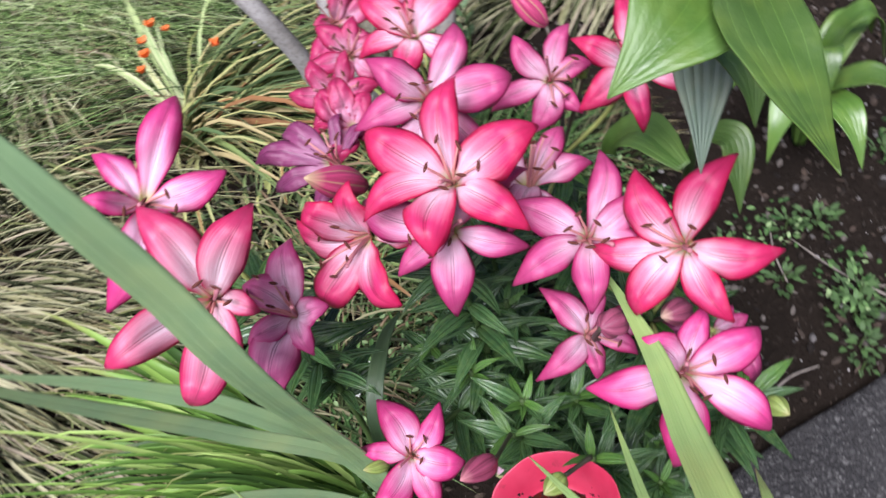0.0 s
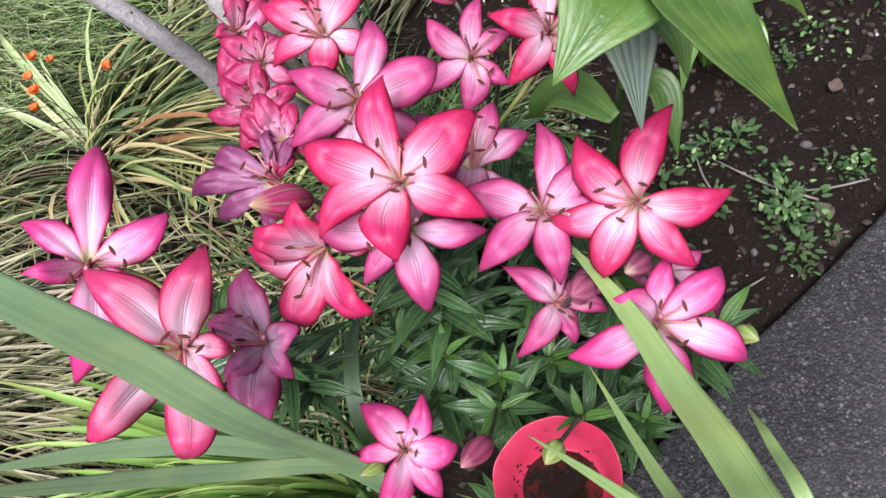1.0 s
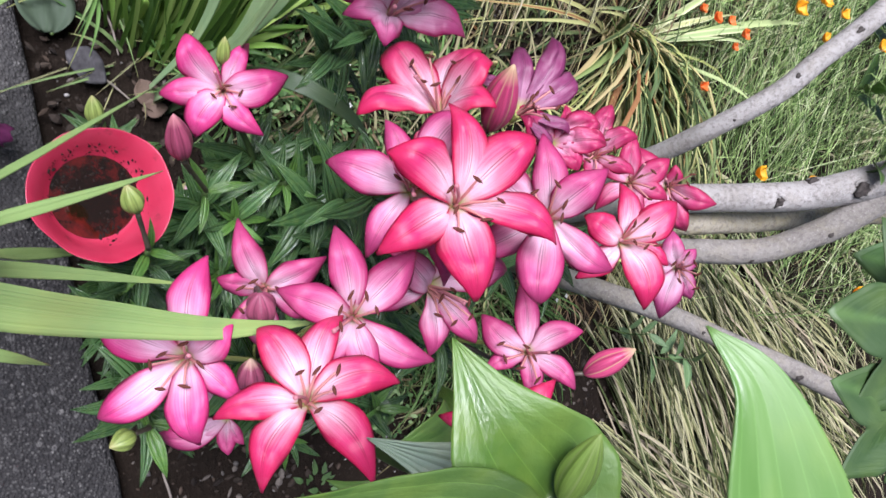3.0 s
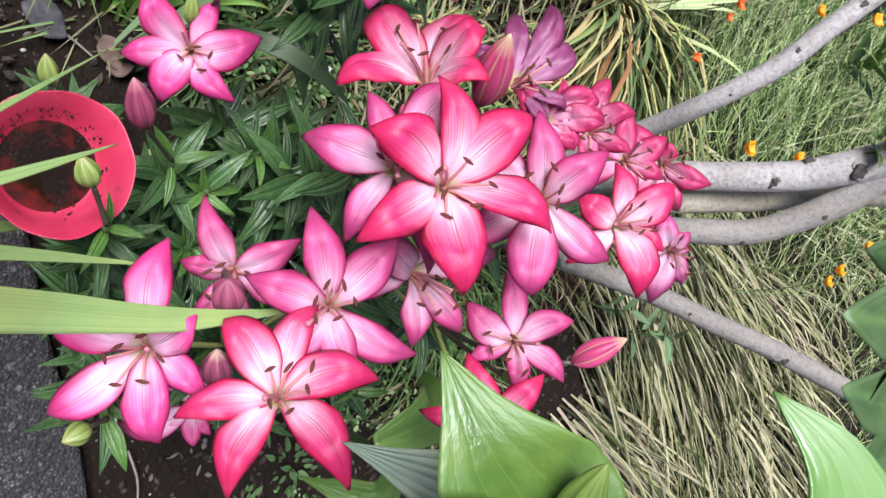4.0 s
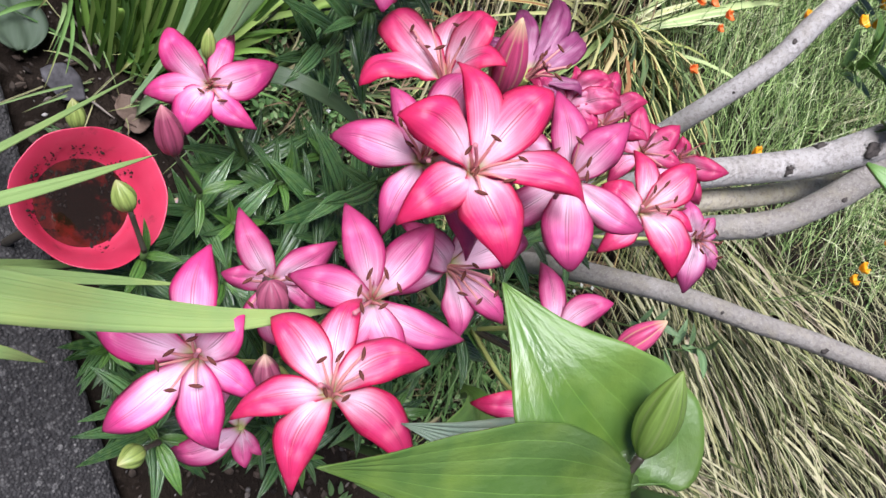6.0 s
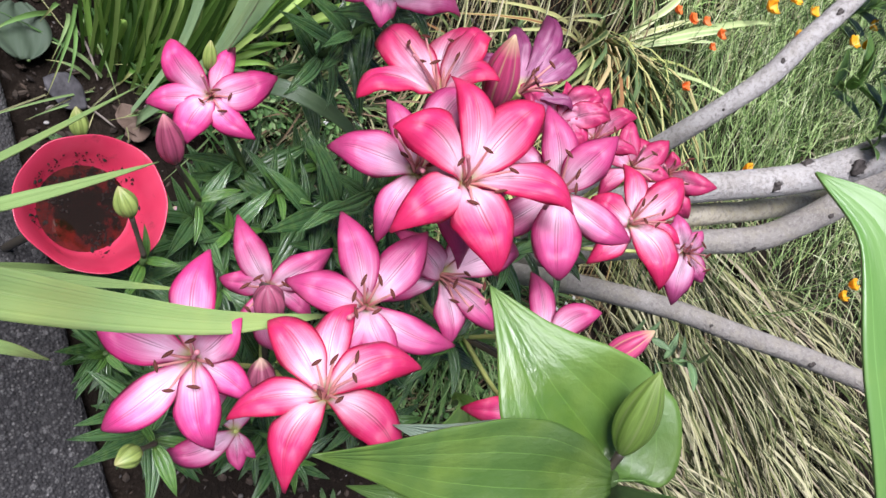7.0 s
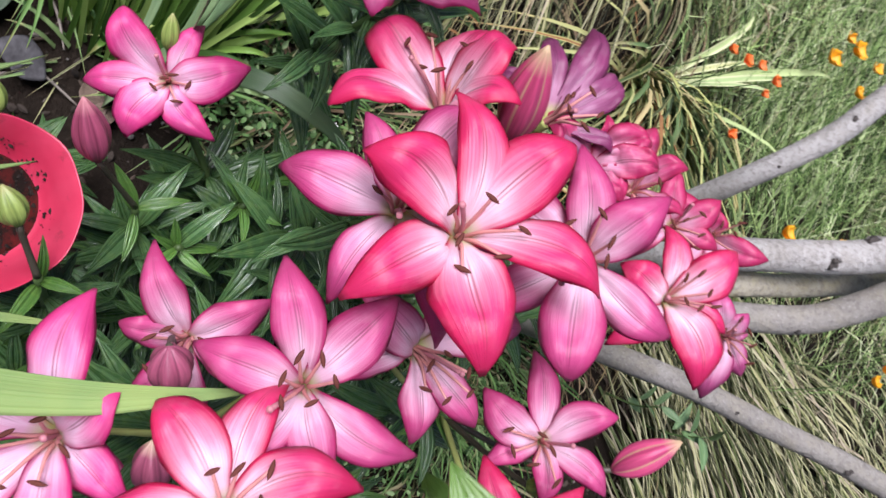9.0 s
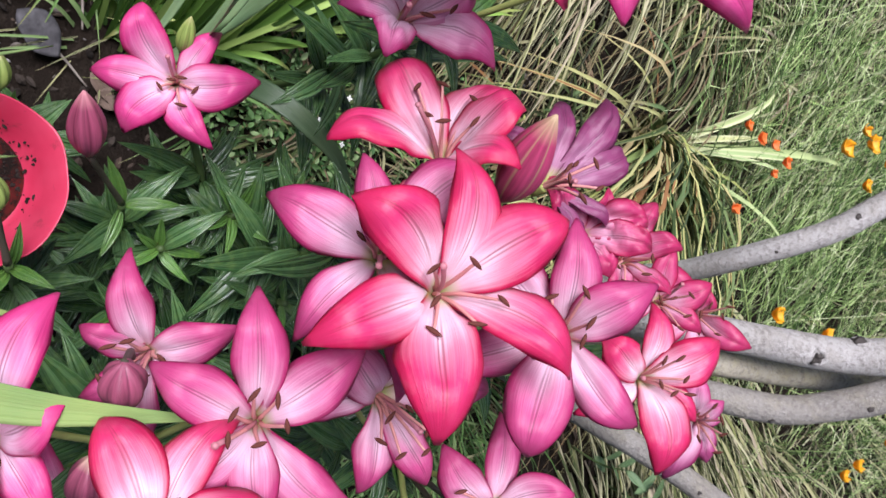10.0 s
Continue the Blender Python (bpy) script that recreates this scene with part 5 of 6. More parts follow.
def feathery(at, spread, stems, seed):
    """Finely cut foliage: thin leaning, curving stems with hair-thin side leaves."""
    r = random.Random(seed)
    verts, faces, uv = [], [], []

    def strip(pts, w):
        side = np.cross(pts[-1] - pts[0], np.array([r.gauss(0, 1), r.gauss(0, 1), r.gauss(0, 1)]))
        side = side / (np.linalg.norm(side) + 1e-9) * w / 2
        o, n = len(verts), len(pts)
        for i, p in enumerate(pts):
            k = 1.0 - 0.75 * i / (n - 1)
            verts.extend((p - side * k, p + side * k))
            uv.extend(((0.35, 0.7 * i / (n - 1)), (0.65, 0.7 * i / (n - 1))))
        faces.extend((o + 2 * i, o + 2 * i + 1, o + 2 * i + 3, o + 2 * i + 2) for i in range(n - 1))

    for _ in range(stems):
        a, q = r.uniform(0, 6.283), math.sqrt(r.random()) * spread
        b = np.array([math.cos(a) * q, math.sin(a) * q, 0.0])
        thick = noise.noise(Vector((b[0] + at[0], b[1] + at[1], 0.7)) * 7.0)
        if thick < -0.12 and r.random() < 0.85:
            continue
        h, a2, lean = r.uniform(0.16, 0.34) * (1.0 + 0.7 * thick), r.uniform(0, 6.283), r.uniform(0.10, 0.80)
        d = np.array([math.cos(a2) * lean - 0.75, math.sin(a2) * lean - 0.30, 0.62])
        d /= np.linalg.norm(d)
        bow = np.array([r.gauss(0, 0.25), r.gauss(0, 0.25), -0.12 * lean]) * h
        line = lambda s: b + d * h * 1.2 * s + bow * s * s
        strip([line(s) for s in (0.0, 0.35, 0.7, 1.0)], 0.0024)
        for k in range(8):
            s = 0.30 + 0.70 * (k + r.random()) / 8
            p = line(s)
            e = d * r.uniform(0.5, 1.1) + np.array([r.gauss(0, 0.45), r.gauss(0, 0.45), r.gauss(0, 0.25)])
            e = e / np.linalg.norm(e) * r.uniform(0.025, 0.075)
            turn = np.array([r.gauss(0, 0.2), r.gauss(0, 0.2), r.uniform(-0.25, 0.1)]) * np.linalg.norm(e)
            strip([p, p + e * 0.5, p + e + turn], 0.0016)
    root = thing("feathery_foliage", at, "soft feathery green poppy foliage", "foliage", kind="stuff")
    child("leaves", link_mesh("leaves", verts, faces, FEATHER, uv), root)


for i, (x, y, n) in enumerate([(-0.42, 1.72, 420), (-0.85, 2.2, 420), (-0.25, 2.3, 420), (-0.05, 2.05, 260), (-0.08, 1.62, 320), (0.40, 2.6, 380), (-0.9, 2.9, 380), (-0.50, 2.6, 380), (0.1, 2.9, 380), (-0.66, 1.62, 160)]):
    feathery((x, y, 0.0), 0.34 if y < 2.1 else 0.45, int(n * 0.85), 60 + i)
tuft("grass_patch", "sunlit pale green grass beyond the tree", STRAW, (0.0, 2.30, 0.0), [
    (260, (0.5, 0.35), (0.3, 0.1, 0), 0.40, 0.006, 0.8, 0.35, 0.6)])
tuft("grass_patch", "tangled green and yellow grass below the sedge", STRIPE, (-0.34, 0.90, 0.0), [
    (80, (0.15, 0.13), (0.35, -0.1, 0), 0.30, 0.0062, 0.88, 0.35, 0.8)])
tuft("grass_patch", "dry brown litter at the foot of the tree", LITTER, (0.04, 1.02, 0.0), [
    (110, (0.10, 0.09), (0.1, -0.1, 0), 0.13, 0.0036, 0.85, 0.35, 0.9)])
tuft("grass_patch", "mixed green and straw grass between lilies and tree", STRIPE, (-0.22, 0.80, 0.0), [
    (60, (0.16, 0.16), (0.5, -0.1, 0), 0.30, 0.0080, 0.85, 0.40, 0.6)])
tuft("grass_patch", "dry straw grass lying behind the lilies", DULL, (-0.36, 0.66, 0.0), [
    (80, (0.20, 0.20), (0.45, -0.15, 0), 0.36, 0.0048, 0.9, 0.30, 0.6)])
tuft("grass_patch", "fine green grass at the foot of the tree", WEED, (0.02, 0.78, 0.0), [
    (420, (0.18, 0.16), (0.2, 0.0, 0), 0.24, 0.0032, 0.7, 0.5, 0.8)])
for i, (x, y, n) in enumerate([(-0.02, 0.80, 330), (0.10, 0.68, 260), (-0.28, 0.52, 330), (-0.20, 0.70, 260), (-0.05, 0.56, 240), (-0.30, 0.40, 200), (0.22, 0.75, 260)]):
    tuft("ground_weeds", "low tangled green and straw ground weeds", WEED if i % 2 else DULL, (x, y, 0.0), [(n, (0.14, 0.13), (0, 0, 0), 0.13, 0.004, 0.7, 0.5, 0.8)], "weeds")


# ---- poppies ----
def poppy(at, mat, seed, size=0.016):
    r = random.Random(seed)
    size = size * r.uniform(0.75, 1.2)
    foot = (at[0] + r.uniform(-0.04, 0.04), at[1] + r.uniform(-0.04, 0.04), 0.0)
    ob = thing("poppy", foot, "small orange poppy flower on a thin stalk", "poppy", "orange poppies")
    top = np.array(at) - np.array(foot)
    child("stalk", link_mesh("stalk", *tube([(0, 0, -0.01), top * 0.5 + np.array([0.01, 0, 0]), top], (0.0016, 0.0013, 0.0012), 6, 9)[:2], STEM), ob)
    for i in range(4):
        s, u = np.linspace(0, 1, 6), np.linspace(-1, 1, 5)
        w = size * (0.25 + 0.85 * np.sin(s * 1.7))
        g = np.zeros((6, 5, 3))
        g[..., 0] = (size * 0.95 * s)[:, None] - 0.18 * size * (u ** 2)[None, :] * s[:, None]
        g[..., 1] = u[None, :] * w[:, None] * 0.8
        g[..., 2] = (size * 0.9 * s ** 1.4)[:, None] + 0.25 * size * (u ** 2)[None, :] * s[:, None]
        v, f, t = shell(g, 0.0005)
        child("petal", link_mesh("petal", v, f, mat, t), ob, Matrix.Translation(top) @ Matrix.Rotation(radians(90 * i + r.uniform(-10, 10)), 4, "Z") @ Matrix.Rotation(r.uniform(-0.3, 0.2), 4, "Y"))


for i, (x, y, z) in enumerate([(-0.49, 1.52, 0.25), (-0.55, 1.61, 0.25), (-0.53, 1.64, 0.25), (-0.51, 1.74, 0.25), (-0.44, 1.64, 0.25), (-0.46, 1.95, 0.25), (-0.52, 2.10, 0.25),
                              (-0.46, 2.03, 0.25), (0.16, 1.69, 0.25), (0.14, 1.75, 0.25), (-0.14, 1.42, 0.20), (-0.12, 1.60, 0.22), (-0.62, 1.85, 0.25), (0.10, 2.0, 0.22)]):
    poppy((x, y, z), POPPY, i)
for i, (x, y, z) in enumerate([(-0.44, 1.25, 0.22), (-0.44, 1.30, 0.22), (-0.42, 1.35, 0.22), (-0.39, 1.31, 0.22), (-0.30, 1.19, 0.22), (-0.45, 1.20, 0.22)]):
    poppy((x, y, z), POPPY_DEEP, 40 + i, 0.011)

# ---- small things on the soil and the path ----
rng = random.Random(77)
pieces = []
for i in range(1500):
    x, y = rng.uniform(-0.7, 1.0), rng.uniform(0.1, 1.0)
    if y < EDGE(x) + 0.006:
        continue
    s = rng.choice((0.002, 0.003, 0.003, 0.004, 0.005, 0.009)) * rng.uniform(0.7, 1.3)
    pieces.append(ball((x, y, s * 0.2), (rng.uniform(-1, 1), rng.uniform(-1, 1), 0.2), s, s * rng.uniform(0.6, 0.9), 4, 6, 0.6))
GRIT = strand_material("grit", [(0.05, 0.046, 0.042), (0.12, 0.11, 0.10), (0.07, 0.064, 0.058), (0.30, 0.285, 0.265), (0.09, 0.083, 0.076), (0.17, 0.16, 0.148), (0.06, 0.055, 0.05), (0.42, 0.40, 0.375)], 0.85, 0.0)
v, f, t = joined(pieces)
tagged(new("gravel", link_mesh("gravel", v, f, GRIT)), "scattered small grey pebbles and clods on the soil", "gravel", kind="stuff")

CHIP = strand_material("soil_chips", [(0.013, 0.010, 0.008), (0.055, 0.040, 0.029), (0.022, 0.017, 0.013), (0.060, 0.044, 0.033), (0.032, 0.025, 0.019), (0.048, 0.037, 0.028), (0.036, 0.028, 0.022), (0.115, 0.100, 0.085)], 0.9, 0.0)
pieces = []
for i in range(11000):
    x, y = rng.uniform(-0.75, 1.2), rng.uniform(0.06, 1.25)
    if y < EDGE(x) + 0.004 or (-0.1 < x < 0.2 and rng.random() < 0.6):
        continue
    s = rng.choice((0.003, 0.004, 0.006, 0.009, 0.014)) * rng.uniform(0.7, 1.3)
    pieces.append(ball((x, y, s * 0.25), (rng.uniform(-1, 1), rng.uniform(-1, 1), rng.uniform(-0.4, 0.4)), s, s * rng.uniform(0.25, 0.8), 3, 5, 0.5))
v, f, t = joined(pieces)
tagged(new("soil_clods", link_mesh("soil_clods", v, f, CHIP, None, False)), "dark soil clods and bark chips", "soil", kind="stuff")

for i, (x, y, s) in enumerate([(0.46, 0.25, 0.012), (0.36, 0.26, 0.010), (-0.28, 0.46, 0.012), (0.55, 0.35, 0.014), (0.62, 0.45, 0.010), (0.50, 0.50, 0.010), (-0.30, 0.49, 0.010)]):
    ob = new("stone", link_mesh("stone", *ball((0, 0, 0), (1, 0.3, 0.1), s * 1.4, s, 6, 9, 0.6)[:2], PEBBLE))
    ob.matrix_basis = pose(x, y, s * 0.35, 0, 0, 40 * i)
    tagged(ob, "small pale grey stone on dark soil", "stone", "stones on the soil")


def scrap():
    n, k = 14, 12
    r = np.zeros((n, k, 3))
    for i in range(n):
        for j in range(k):
            a, b = i / (n - 1), j / (k - 1) - 0.5
            x, y = (a - 0.5) * 0.048, b * 0.040 * (1.0 - 0.55 * abs(a - 0.45) ** 1.5) + 0.010 * a
            x += 0.010 * (abs(b) * 2) ** 2 * (0.5 - a)
            r[i, j] = (x + 0.004 * noise.noise(Vector((x * 60, y * 60, 1))), y + 0.004 * noise.noise(Vector((x * 60, y * 60, 5))), 0.007 + 0.004 * noise.noise(Vector((x * 40, y * 40, 7))) + 0.0015 * noise.noise(Vector((x * 150, y * 150, 2))))
    v, f, t = shell(r, 0.0008)
    ob = new("plastic_scrap", link_mesh("plastic_scrap", v, f, PLASTIC, t))
    ob.matrix_basis = pose(-0.272, 0.137, 0.012, 0, 0, 8)
    tagged(ob, "crumpled grey plastic scrap lying on the soil", "scrap")


scrap()


def dry_leaf(x, y, s, turn, label="curled dry brown leaf on the soil", mat=DRY, name="dry_leaf"):
    n, k = 9, 7
    g = np.zeros((n, k, 3))
    for i in range(n):
        a = i / (n - 1)
        w = 0.35 * math.sin(math.pi * a ** 0.8) + 0.02
        for j in range(k):
            u = j / (k - 1) * 2 - 1
            g[i, j] = (a - 0.5, u * w, 0.25 * u * u * w + 0.10 * noise.noise(Vector((a * 5, u * 2, x * 9))) + 0.08)
    v, f, t = shell(g, 0.012)
    ob = new(name, link_mesh(name, v, f, mat, t))
    ob.matrix_basis = pose(x, y, 0.012, 0, 0, turn) @ Matrix.Scale(s, 4)
    tagged(ob, label, "leaf" if mat is DRY else "petal")


for x, y, s, a in [(-0.241, 0.215, 0.045, 20), (-0.225, 0.225, 0.035, 100), (0.475, 0.245, 0.035, 80), (0.66, 0.40, 0.03, 30)]:
    dry_leaf(x, y, s, a)
dry_leaf(-0.152, 0.100, 0.036, 10, "fallen purple petal on the soil beside the path", PURPLE, "fallen_petal")
dry_leaf(-0.115, 0.270, 0.035, 60, "fallen mauve petal among the stems", MAUVE, "fallen_petal")

for x, y, L, a in [(-0.255, 0.16, 0.09, 60), (0.30, 0.215, 0.08, 5), (0.46, 0.34, 0.16, 110), (0.52, 0.27, 0.10, 150), (-0.33, 0.17, 0.08, 20), (0.40, 0.40, 0.10, 70)]:
    ob = new("twig", link_mesh("twig", *tube([(-L / 2, 0, 0), (0, L * 0.06, 0.004), (L / 2, 0, 0)], (0.002, 0.0018, 0.001), 6, 10, 0.2)[:2], TWIG))
    ob.matrix_basis = pose(x, y, 0.008, 0, 0, a)
    tagged(ob, "thin dry twig on the soil", "twig", "twigs on the soil")

# ---- small weeds in the bare soil ----
WEED_LEAVES = leaf_meshes(LOBED, 4, 0.42, 0.15, 91)


def weed(x, y, size, count, seed):
    r = random.Random(seed)
    ob = thing("weed", (x, y, 0.0), "small green weed seedling in bare soil", "weed", "weeds in the soil")
    for i in range(int(count * (2 + 20 * max(0.0, size - 0.05)))):
        a = math.radians(137.5 * i + r.uniform(-20, 20))
        h, q = r.uniform(0.004, 0.5) * size, r.uniform(0.1, 0.6) * size
        m = Matrix.Translation((q * math.cos(a), q * math.sin(a), h)) @ Matrix.Rotation(a, 4, "Z") @ Matrix.Rotation(radians(r.uniform(-35, 10)), 4, "Y") @ Matrix.Scale(min(size, 0.045) * r.uniform(0.20, 0.46), 4)
        child("leaf", r.choice(WEED_LEAVES), ob, m)
    child("stem", link_mesh("stem", *tube([(0, 0, -0.01), (0.002, 0.001, size * 0.3), (0.004, 0, size * 0.55)], (0.0016, 0.0014, 0.001), 6, 7)[:2], STEM), ob)


for i, (x, y, s, k) in enumerate([(0.447, 0.285, 0.085, 20), (0.425, 0.262, 0.06, 16), (0.405, 0.222, 0.045, 12), (0.483, 0.425, 0.05, 16), (0.44, 0.44, 0.05, 14), (0.55, 0.30, 0.03, 12), (0.38, 0.36, 0.045, 14),
                                  (0.39, 0.195, 0.025, 8), (0.46, 0.21, 0.025, 9), (0.56, 0.27, 0.022, 9), (0.65, 0.50, 0.04, 12), (0.34, 0.44, 0.05, 14), (-0.26, 0.40, 0.05, 18), (-0.22, 0.44, 0.05, 18), (-0.30, 0.36, 0.05, 16), (0.26, 0.55, 0.05, 16)]):
    weed(x, y, s, k, 300 + i)


# ---- sprigs, white weed flowers, a blue iris ----
OVAL = leaf_meshes(leaf_material("oval_leaf", (0.10, 0.20, 0.07), (0.20, 0.33, 0.15), 0.45, 6.0), 3, 0.40, 0.10, 95)
DARK_OVAL = leaf_meshes(leaf_material("dark_oval_leaf", (0.060, 0.140, 0.026), (0.130, 0.245, 0.055), 0.35, 6.0), 3, 0.55, 0.20, 96)


def sprig(base, tip, leaves, size, meshes, seed, label):
    """A thin shoot with leaves in pairs."""
    r = random.Random(seed)
    ob = thing("sprig", base, label, "sprig")
    top = np.array(tip) - np.array(base)
    child("stem", link_mesh("stem", *tube([(0, 0, 0), top * 0.5 + np.array([0.01, 0, 0.01]), top], (0.0022, 0.0018, 0.0012), 6, 9)[:2], STEM), ob)
    for i in range(leaves):
        p = top * (0.45 + 0.55 * i / max(1, leaves - 1))
        m = Matrix.Translation(p) @ Matrix.Rotation(radians(180 * (i % 2) + r.uniform(-50, 50)), 4, "Z") @ Matrix.Rotation(radians(r.uniform(-55, 0)), 4, "Y") @ Matrix.Scale(size * r.uniform(0.8, 1.2), 4)
        child("leaf", r.choice(meshes), ob, m)


sprig((0.22, 1.20, 0.0), (0.236, 1.23, 0.15), 6, 0.065, OVAL, 1, "pale green seedling sprig standing in straw grass")
sprig((0.16, 1.12, 0.0), (0.175, 1.13, 0.12), 5, 0.05, OVAL, 2, "pale green seedling sprig below the tree")
sprig((-0.095, 0.955, 0.595), (-0.125, 0.955, 0.635), 4, 0.045, DARK_OVAL, 3, "small dark leaves sprouting from a grey limb")
for i, (x, y, z) in enumerate([(-0.36, 2.00, 0.32), (-0.56, 2.06, 0.34)]):
    sprig((x - 0.03, y + 0.05, 0.0), (x, y, z), 11, 0.125, DARK_OVAL, 10 + i, "dark broad-leaved shoot beyond the tree")


def white_weed(base, seed):
    r = random.Random(seed)
    ob = thing("white_weed", base, "tiny white weed flowers on thin stalks", "weed", "white weed flowers")
    for i in range(7):
        tip = np.array([r.uniform(-0.03, 0.03), r.uniform(-0.03, 0.03), r.uniform(0.08, 0.14)])
        st = child("stalk", link_mesh("stalk", *tube([(0, 0, 0), tip * 0.6 + np.array([0.004, 0, 0]), tip], (0.0010, 0.0009, 0.0008), 5, 7)[:2], STEM), ob)
        v, f, t = joined([ball(tip + 0.0022 * np.array([math.cos(a), math.sin(a), 0.2]), (math.cos(a), math.sin(a), 0.3), 0.0040, 0.0028, 4, 6, 0.6) for a in (0, 1.57, 3.14, 4.71)])
        child("blossom", link_mesh("blossom", v, f, WHITE), ob)


WHITE = plain("white_petal", (0.75, 0.75, 0.70), 0.6, vary=0.1)
white_weed((0.065, 0.94, 0.0), 1)
white_weed((-0.26, 0.44, 0.0), 2)
white_weed((-0.22, 1.28, 0.0), 3)


def blue_iris(base, top, seed):
    r = random.Random(seed)
    ob = thing("blue_iris", base, "small violet-blue iris flower among green leaves", "iris")
    t = np.array(top) - np.array(base)
    child("stalk", link_mesh("stalk", *tube([(0, 0, 0), t * 0.5, t], (0.002, 0.0018, 0.0016), 6, 8)[:2], STEM), ob)
    for i in range(6):
        s, u = np.linspace(0, 1, 7), np.linspace(-1, 1, 5)
        w = 0.006 * np.sin(math.pi * (0.1 + 0.85 * s)) ** 0.8
        g = np.zeros((7, 5, 3))
        g[..., 0] = (0.018 * s)[:, None]
        g[..., 1] = u[None, :] * w[:, None]
        g[..., 2] = (0.013 * s - (0.022 if i % 2 else 0.0) * s * s)[:, None] + 0.3 * w[:, None] * (u ** 2)[None, :]
        v, f, uv = shell(g, 0.0006)
        child("petal", link_mesh("petal", v, f, BLUE, uv), ob, Matrix.Translation(t) @ Matrix.Rotation(radians(60 * i + r.uniform(-8, 8)), 4, "Z"))


blue_iris((-0.42, 0.36, 0.0), (-0.405, 0.27, 0.19), 1)


# ---- bellflower at the path ----
BELL_LEAF = leaf_material("bell_leaf", (0.090, 0.185, 0.065), (0.160, 0.270, 0.115), 0.5, 6.0, 0.04, 3.0, 0.0015, 0.3, 0.7)
BELL = plain("bell_purple", (0.21, 0.040, 0.135), 0.5, vary=0.45, scale=60.0, through=0.15)
BELL_BLUE = plain("bell_violet", (0.13, 0.09, 0.50), 0.5, vary=0.3, scale=60.0, through=0.15)
SEPAL = plain("sepal_green", (0.30, 0.42, 0.14), 0.5, through=0.15)


def bell(plant, foot, tip, width, mat, label):
    """A hanging bell with a flared, lobed mouth and a star of narrow sepals."""
    a, b = np.array(foot), np.array(tip)
    L = np.linalg.norm(b - a)
    m = frame_of(Vector(a), Vector(b - a))
    n, k = 12, 31
    g = np.zeros((n, k, 3))
    for i in range(n):
        s = i / (n - 1)
        w = width * float(np.interp(s, (0, 0.10, 0.35, 0.7, 0.9, 1.0), (0.16, 0.33, 0.44, 0.46, 0.52, 0.60)))
        for j in range(k):
            th = 2 * math.pi * j / (k - 1)
            lobe = 0.10 * math.cos(5 * th) * max(0.0, s - 0.7) / 0.3
            g[i, j] = (w * math.cos(th), w * math.sin(th), L * (s + lobe * 0.8))
    v, f, t = shell(g, 0.0006)
    ob = child("flower", link_mesh("flower", v, f, mat, t), plant, m, label)
    for i in range(5):
        th = 2 * math.pi * i / 5
        v, f, t = ribbon([(0, 0, 0), (0.006 * math.cos(th), 0.006 * math.sin(th), -0.001), (0.017 * math.cos(th), 0.017 * math.sin(th), 0.003 * (i % 2))], [0.0016, 0.0034, 0.0002], (0, 0, 1), 0.1, 8, 3, 0.0004)
        child("sepal", link_mesh("sepal", v, f, SEPAL, t), ob)


def bellflower(at, seed):
    r = random.Random(seed)
    ob = thing("bellflower", at, "tall leafy bellflower with drooping purple bells beside the path", "bellflower")
    leaves = leaf_meshes(BELL_LEAF, 5, 0.46, 0.22, 97)
    stems = [[(0, 0, -0.01), (0.012, 0.040, 0.11), (0.036, 0.088, 0.105), (0.047, 0.106, 0.066)],
             [(0, 0, -0.01), (-0.006, 0.020, 0.12), (-0.020, 0.068, 0.250), (-0.026, 0.076, 0.242)],
             [(0, 0, -0.01), (-0.020, -0.005, 0.24), (-0.010, 0.010, 0.44)],
             [(0, 0, -0.01), (0.020, -0.010, 0.22), (0.045, -0.025, 0.42)],
             [(0, 0, -0.01), (0.010, 0.005, 0.25), (0.035, 0.020, 0.45)]]
    for k, pts in enumerate(stems):
        child("stem", link_mesh("stem", *tube(pts, (0.0022, 0.0018, 0.0014), 7, 14)[:2], STEM), ob)
        line = curve_points([np.array(p, float) for p in pts], 40)
        for i in range(9):
            s = (0.22 + 0.40 * (i + r.random()) / 9) if k < 2 else (0.45 + 0.53 * (i + r.random()) / 9)
            a = math.radians(137.5 * i + 60 * k + r.uniform(-25, 25))
            m = Matrix.Translation(line[int(s * 39)]) @ Matrix.Rotation(a, 4, "Z") @ Matrix.Rotation(radians(r.uniform(-30, 12)), 4, "Y") @ Matrix.Rotation(r.uniform(-0.5, 0.5), 4, "X") @ Matrix.Scale(r.uniform(0.032, 0.055), 4)
            child("leaf", r.choice(leaves), ob, m)
    bell(ob, (0.047, 0.106, 0.062), (0.060, 0.144, 0.040), 0.021, BELL, "drooping purple bell")
    bell(ob, (-0.026, 0.076, 0.242), (-0.028, 0.072, 0.218), 0.014, BELL_BLUE, "small violet-blue bell")


bellflower((-0.236, -0.102, 0.010), 71)


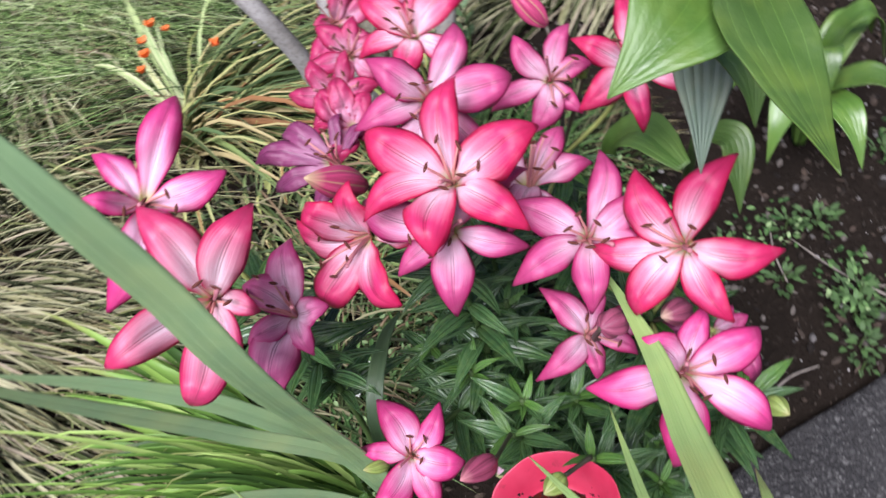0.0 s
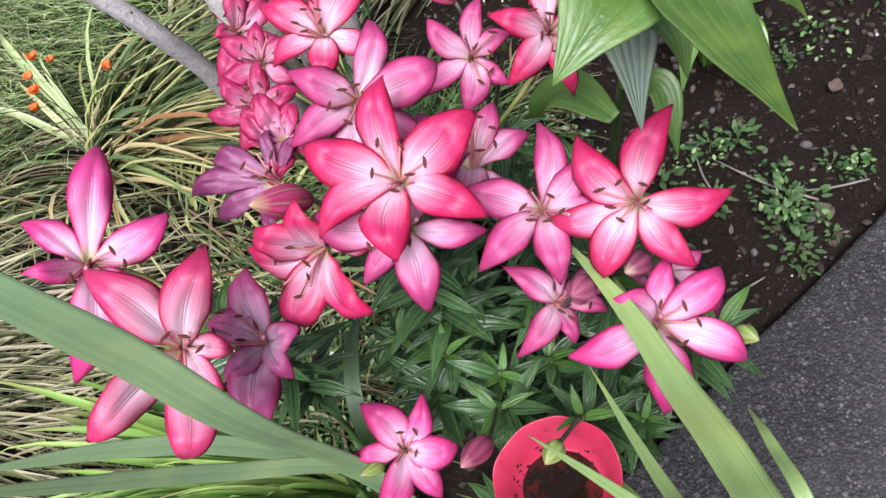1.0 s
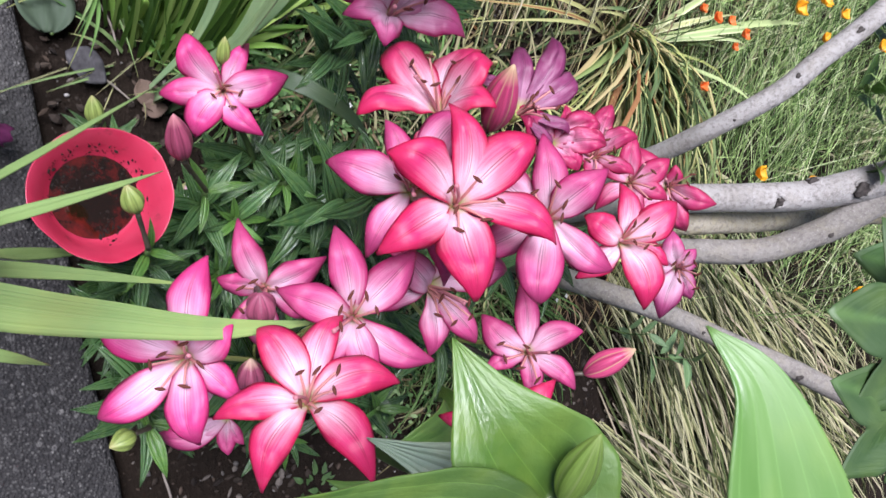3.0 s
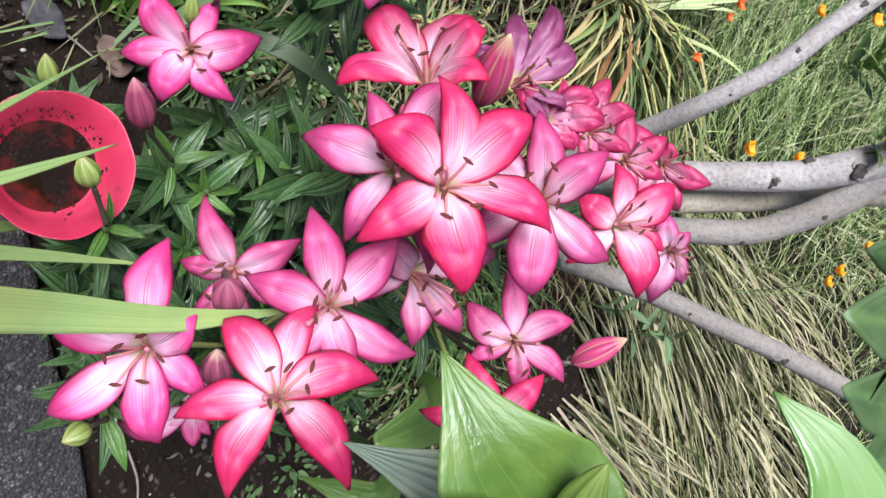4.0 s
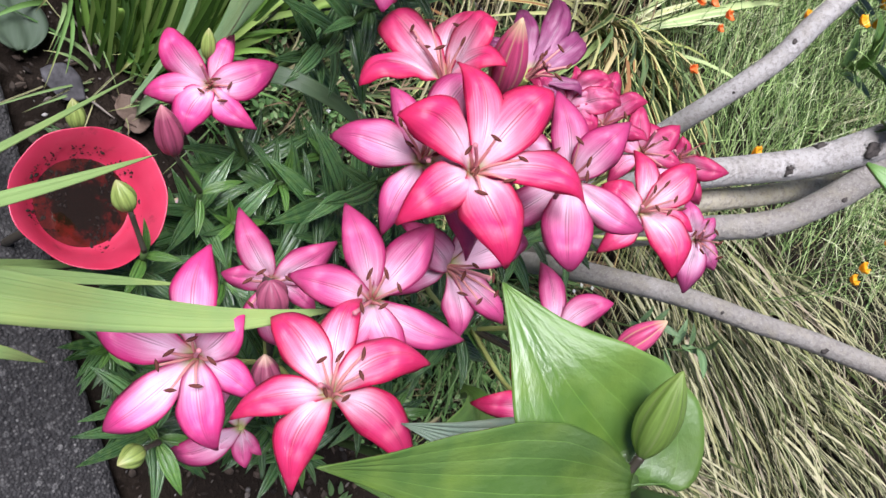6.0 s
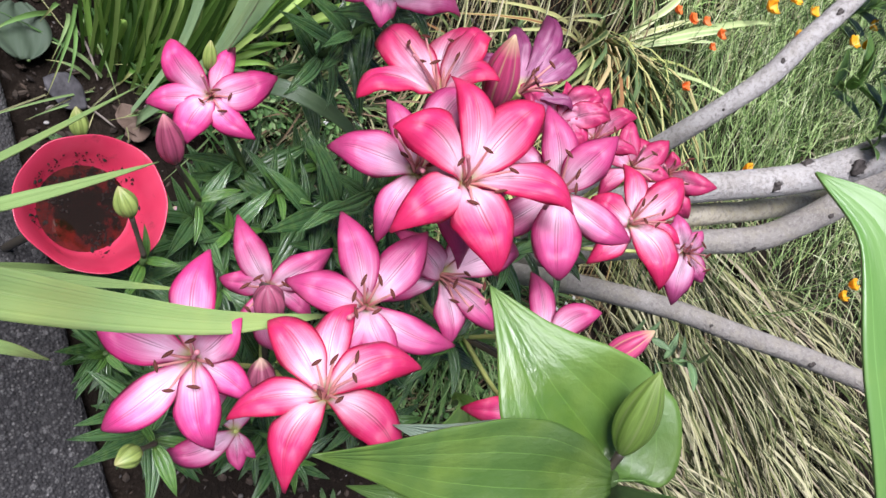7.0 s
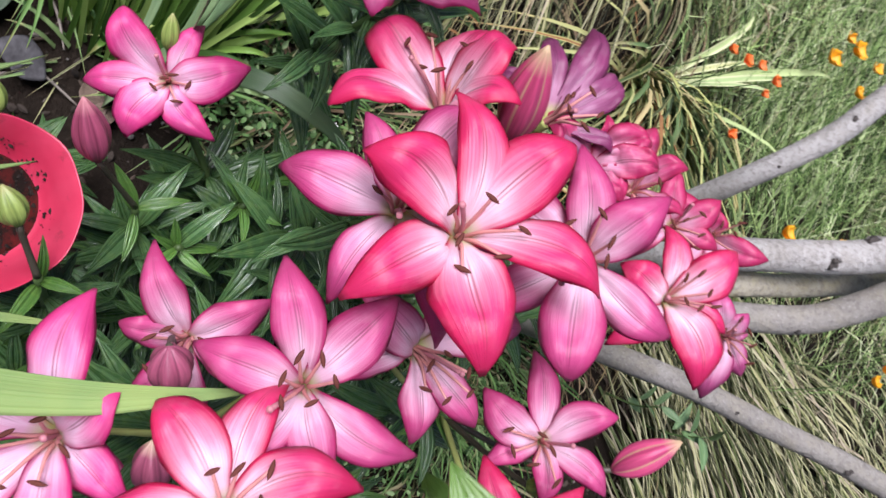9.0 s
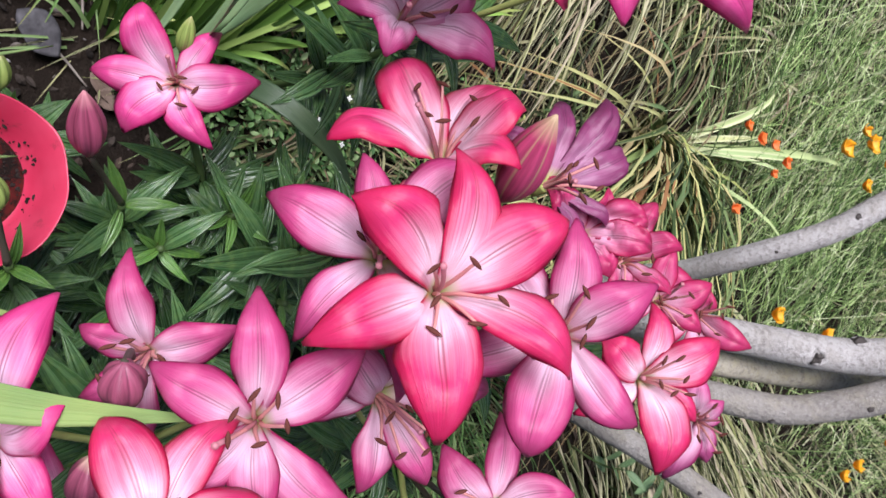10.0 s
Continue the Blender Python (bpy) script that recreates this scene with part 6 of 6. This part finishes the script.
# ---- low cover between the stems ----
def leafy_patch(at, spread, count, size, mat, seed, label):
    """A mat of tiny oval leaves on thin stems."""
    r = random.Random(seed)
    verts, faces, uv = [], [], []
    for _ in range(count):
        a, q = r.uniform(0, 6.283), math.sqrt(r.random())
        c = np.array([math.cos(a) * q * spread[0], math.sin(a) * q * spread[1], r.uniform(0.004, 0.05)])
        t = np.array([r.gauss(0, 1), r.gauss(0, 1), r.gauss(0, 0.3)])
        t /= np.linalg.norm(t)
        sd = np.cross(t, (r.gauss(0, 0.4), r.gauss(0, 0.4), 1.0))
        sd /= np.linalg.norm(sd)
        L, o = size * r.uniform(0.5, 1.4), len(verts)
        for p, w in ((0, 0.05), (0.3, 0.27), (0.65, 0.25), (1.0, 0.02)):
            for k in (-1, 0, 1):
                verts.append(c + t * L * p + sd * k * w * L - np.array([0, 0, 0.10 * L * (k == 0)]))
                uv.append((0.5 + 0.5 * k, p * 0.7))
        for i in range(3):
            for j in range(2):
                b = o + i * 3 + j
                faces.append((b, b + 1, b + 4, b + 3))
    root = thing("ground_cover", at, label, "weeds", kind="stuff")
    child("leaves", link_mesh("leaves", verts, faces, mat, uv), root)


COVER = strand_material("cover_green", [(0.03, 0.08, 0.02), (0.12, 0.22, 0.07), (0.06, 0.13, 0.035), (0.24, 0.34, 0.15)])
for i, (x, y, a, b, n) in enumerate([(-0.24, 0.42, 0.10, 0.10, 330), (-0.14, 0.52, 0.12, 0.10, 330), (-0.33, 0.36, 0.07, 0.08, 160), (0.20, 0.62, 0.12, 0.14, 300), (0.45, 0.29, 0.05, 0.07, 40), (0.70, 0.48, 0.06, 0.05, 28), (0.56, 0.265, 0.03, 0.015, 24), (0.40, 0.44, 0.06, 0.05, 30), (0.85, 0.55, 0.08, 0.10, 40), (0.02, 0.66, 0.14, 0.10, 300), (-0.42, 0.60, 0.12, 0.10, 220)]):
    leafy_patch((x, y, 0.0), (a, b), int(n * 1.7), 0.010, COVER, 500 + i, "low green chickweed covering the soil")


def round_leaved_seedling(x, y):
    ob = thing("round_leaved_seedling", (x, y, 0.0), "seedling with one large round grey-green leaf", "seedling")
    child("stalk", link_mesh("stalk", *tube([(0, 0, -0.01), (0.005, 0.004, 0.01), (0.012, 0.006, 0.021)], (0.003, 0.0026, 0.002), 7, 8)[:2], STEM), ob)
    n, k = 15, 13
    g = np.zeros((n, k, 3))
    for i in range(n):
        a = i / (n - 1)
        w = 0.034 * math.sin(math.pi * (0.04 + 0.92 * a)) ** 0.55
        for j in range(k):
            u = j / (k - 1) * 2 - 1
            g[i, j] = (0.01 - 0.072 * a, u * w, 0.020 + 0.006 * u * u - 0.010 * a + 0.003 * math.sin(7 * u + 5 * a))
    v, f, t = shell(g, 0.0009)
    child("leaf", link_mesh("leaf", v, f, ROUND, t), ob)


ROUND = leaf_material("round_leaf", (0.026, 0.056, 0.020), (0.044, 0.082, 0.034), 0.75, 2.5, 0.03, 3.0, 0.001, 0.3)
round_leaved_seedling(-0.318, 0.098)
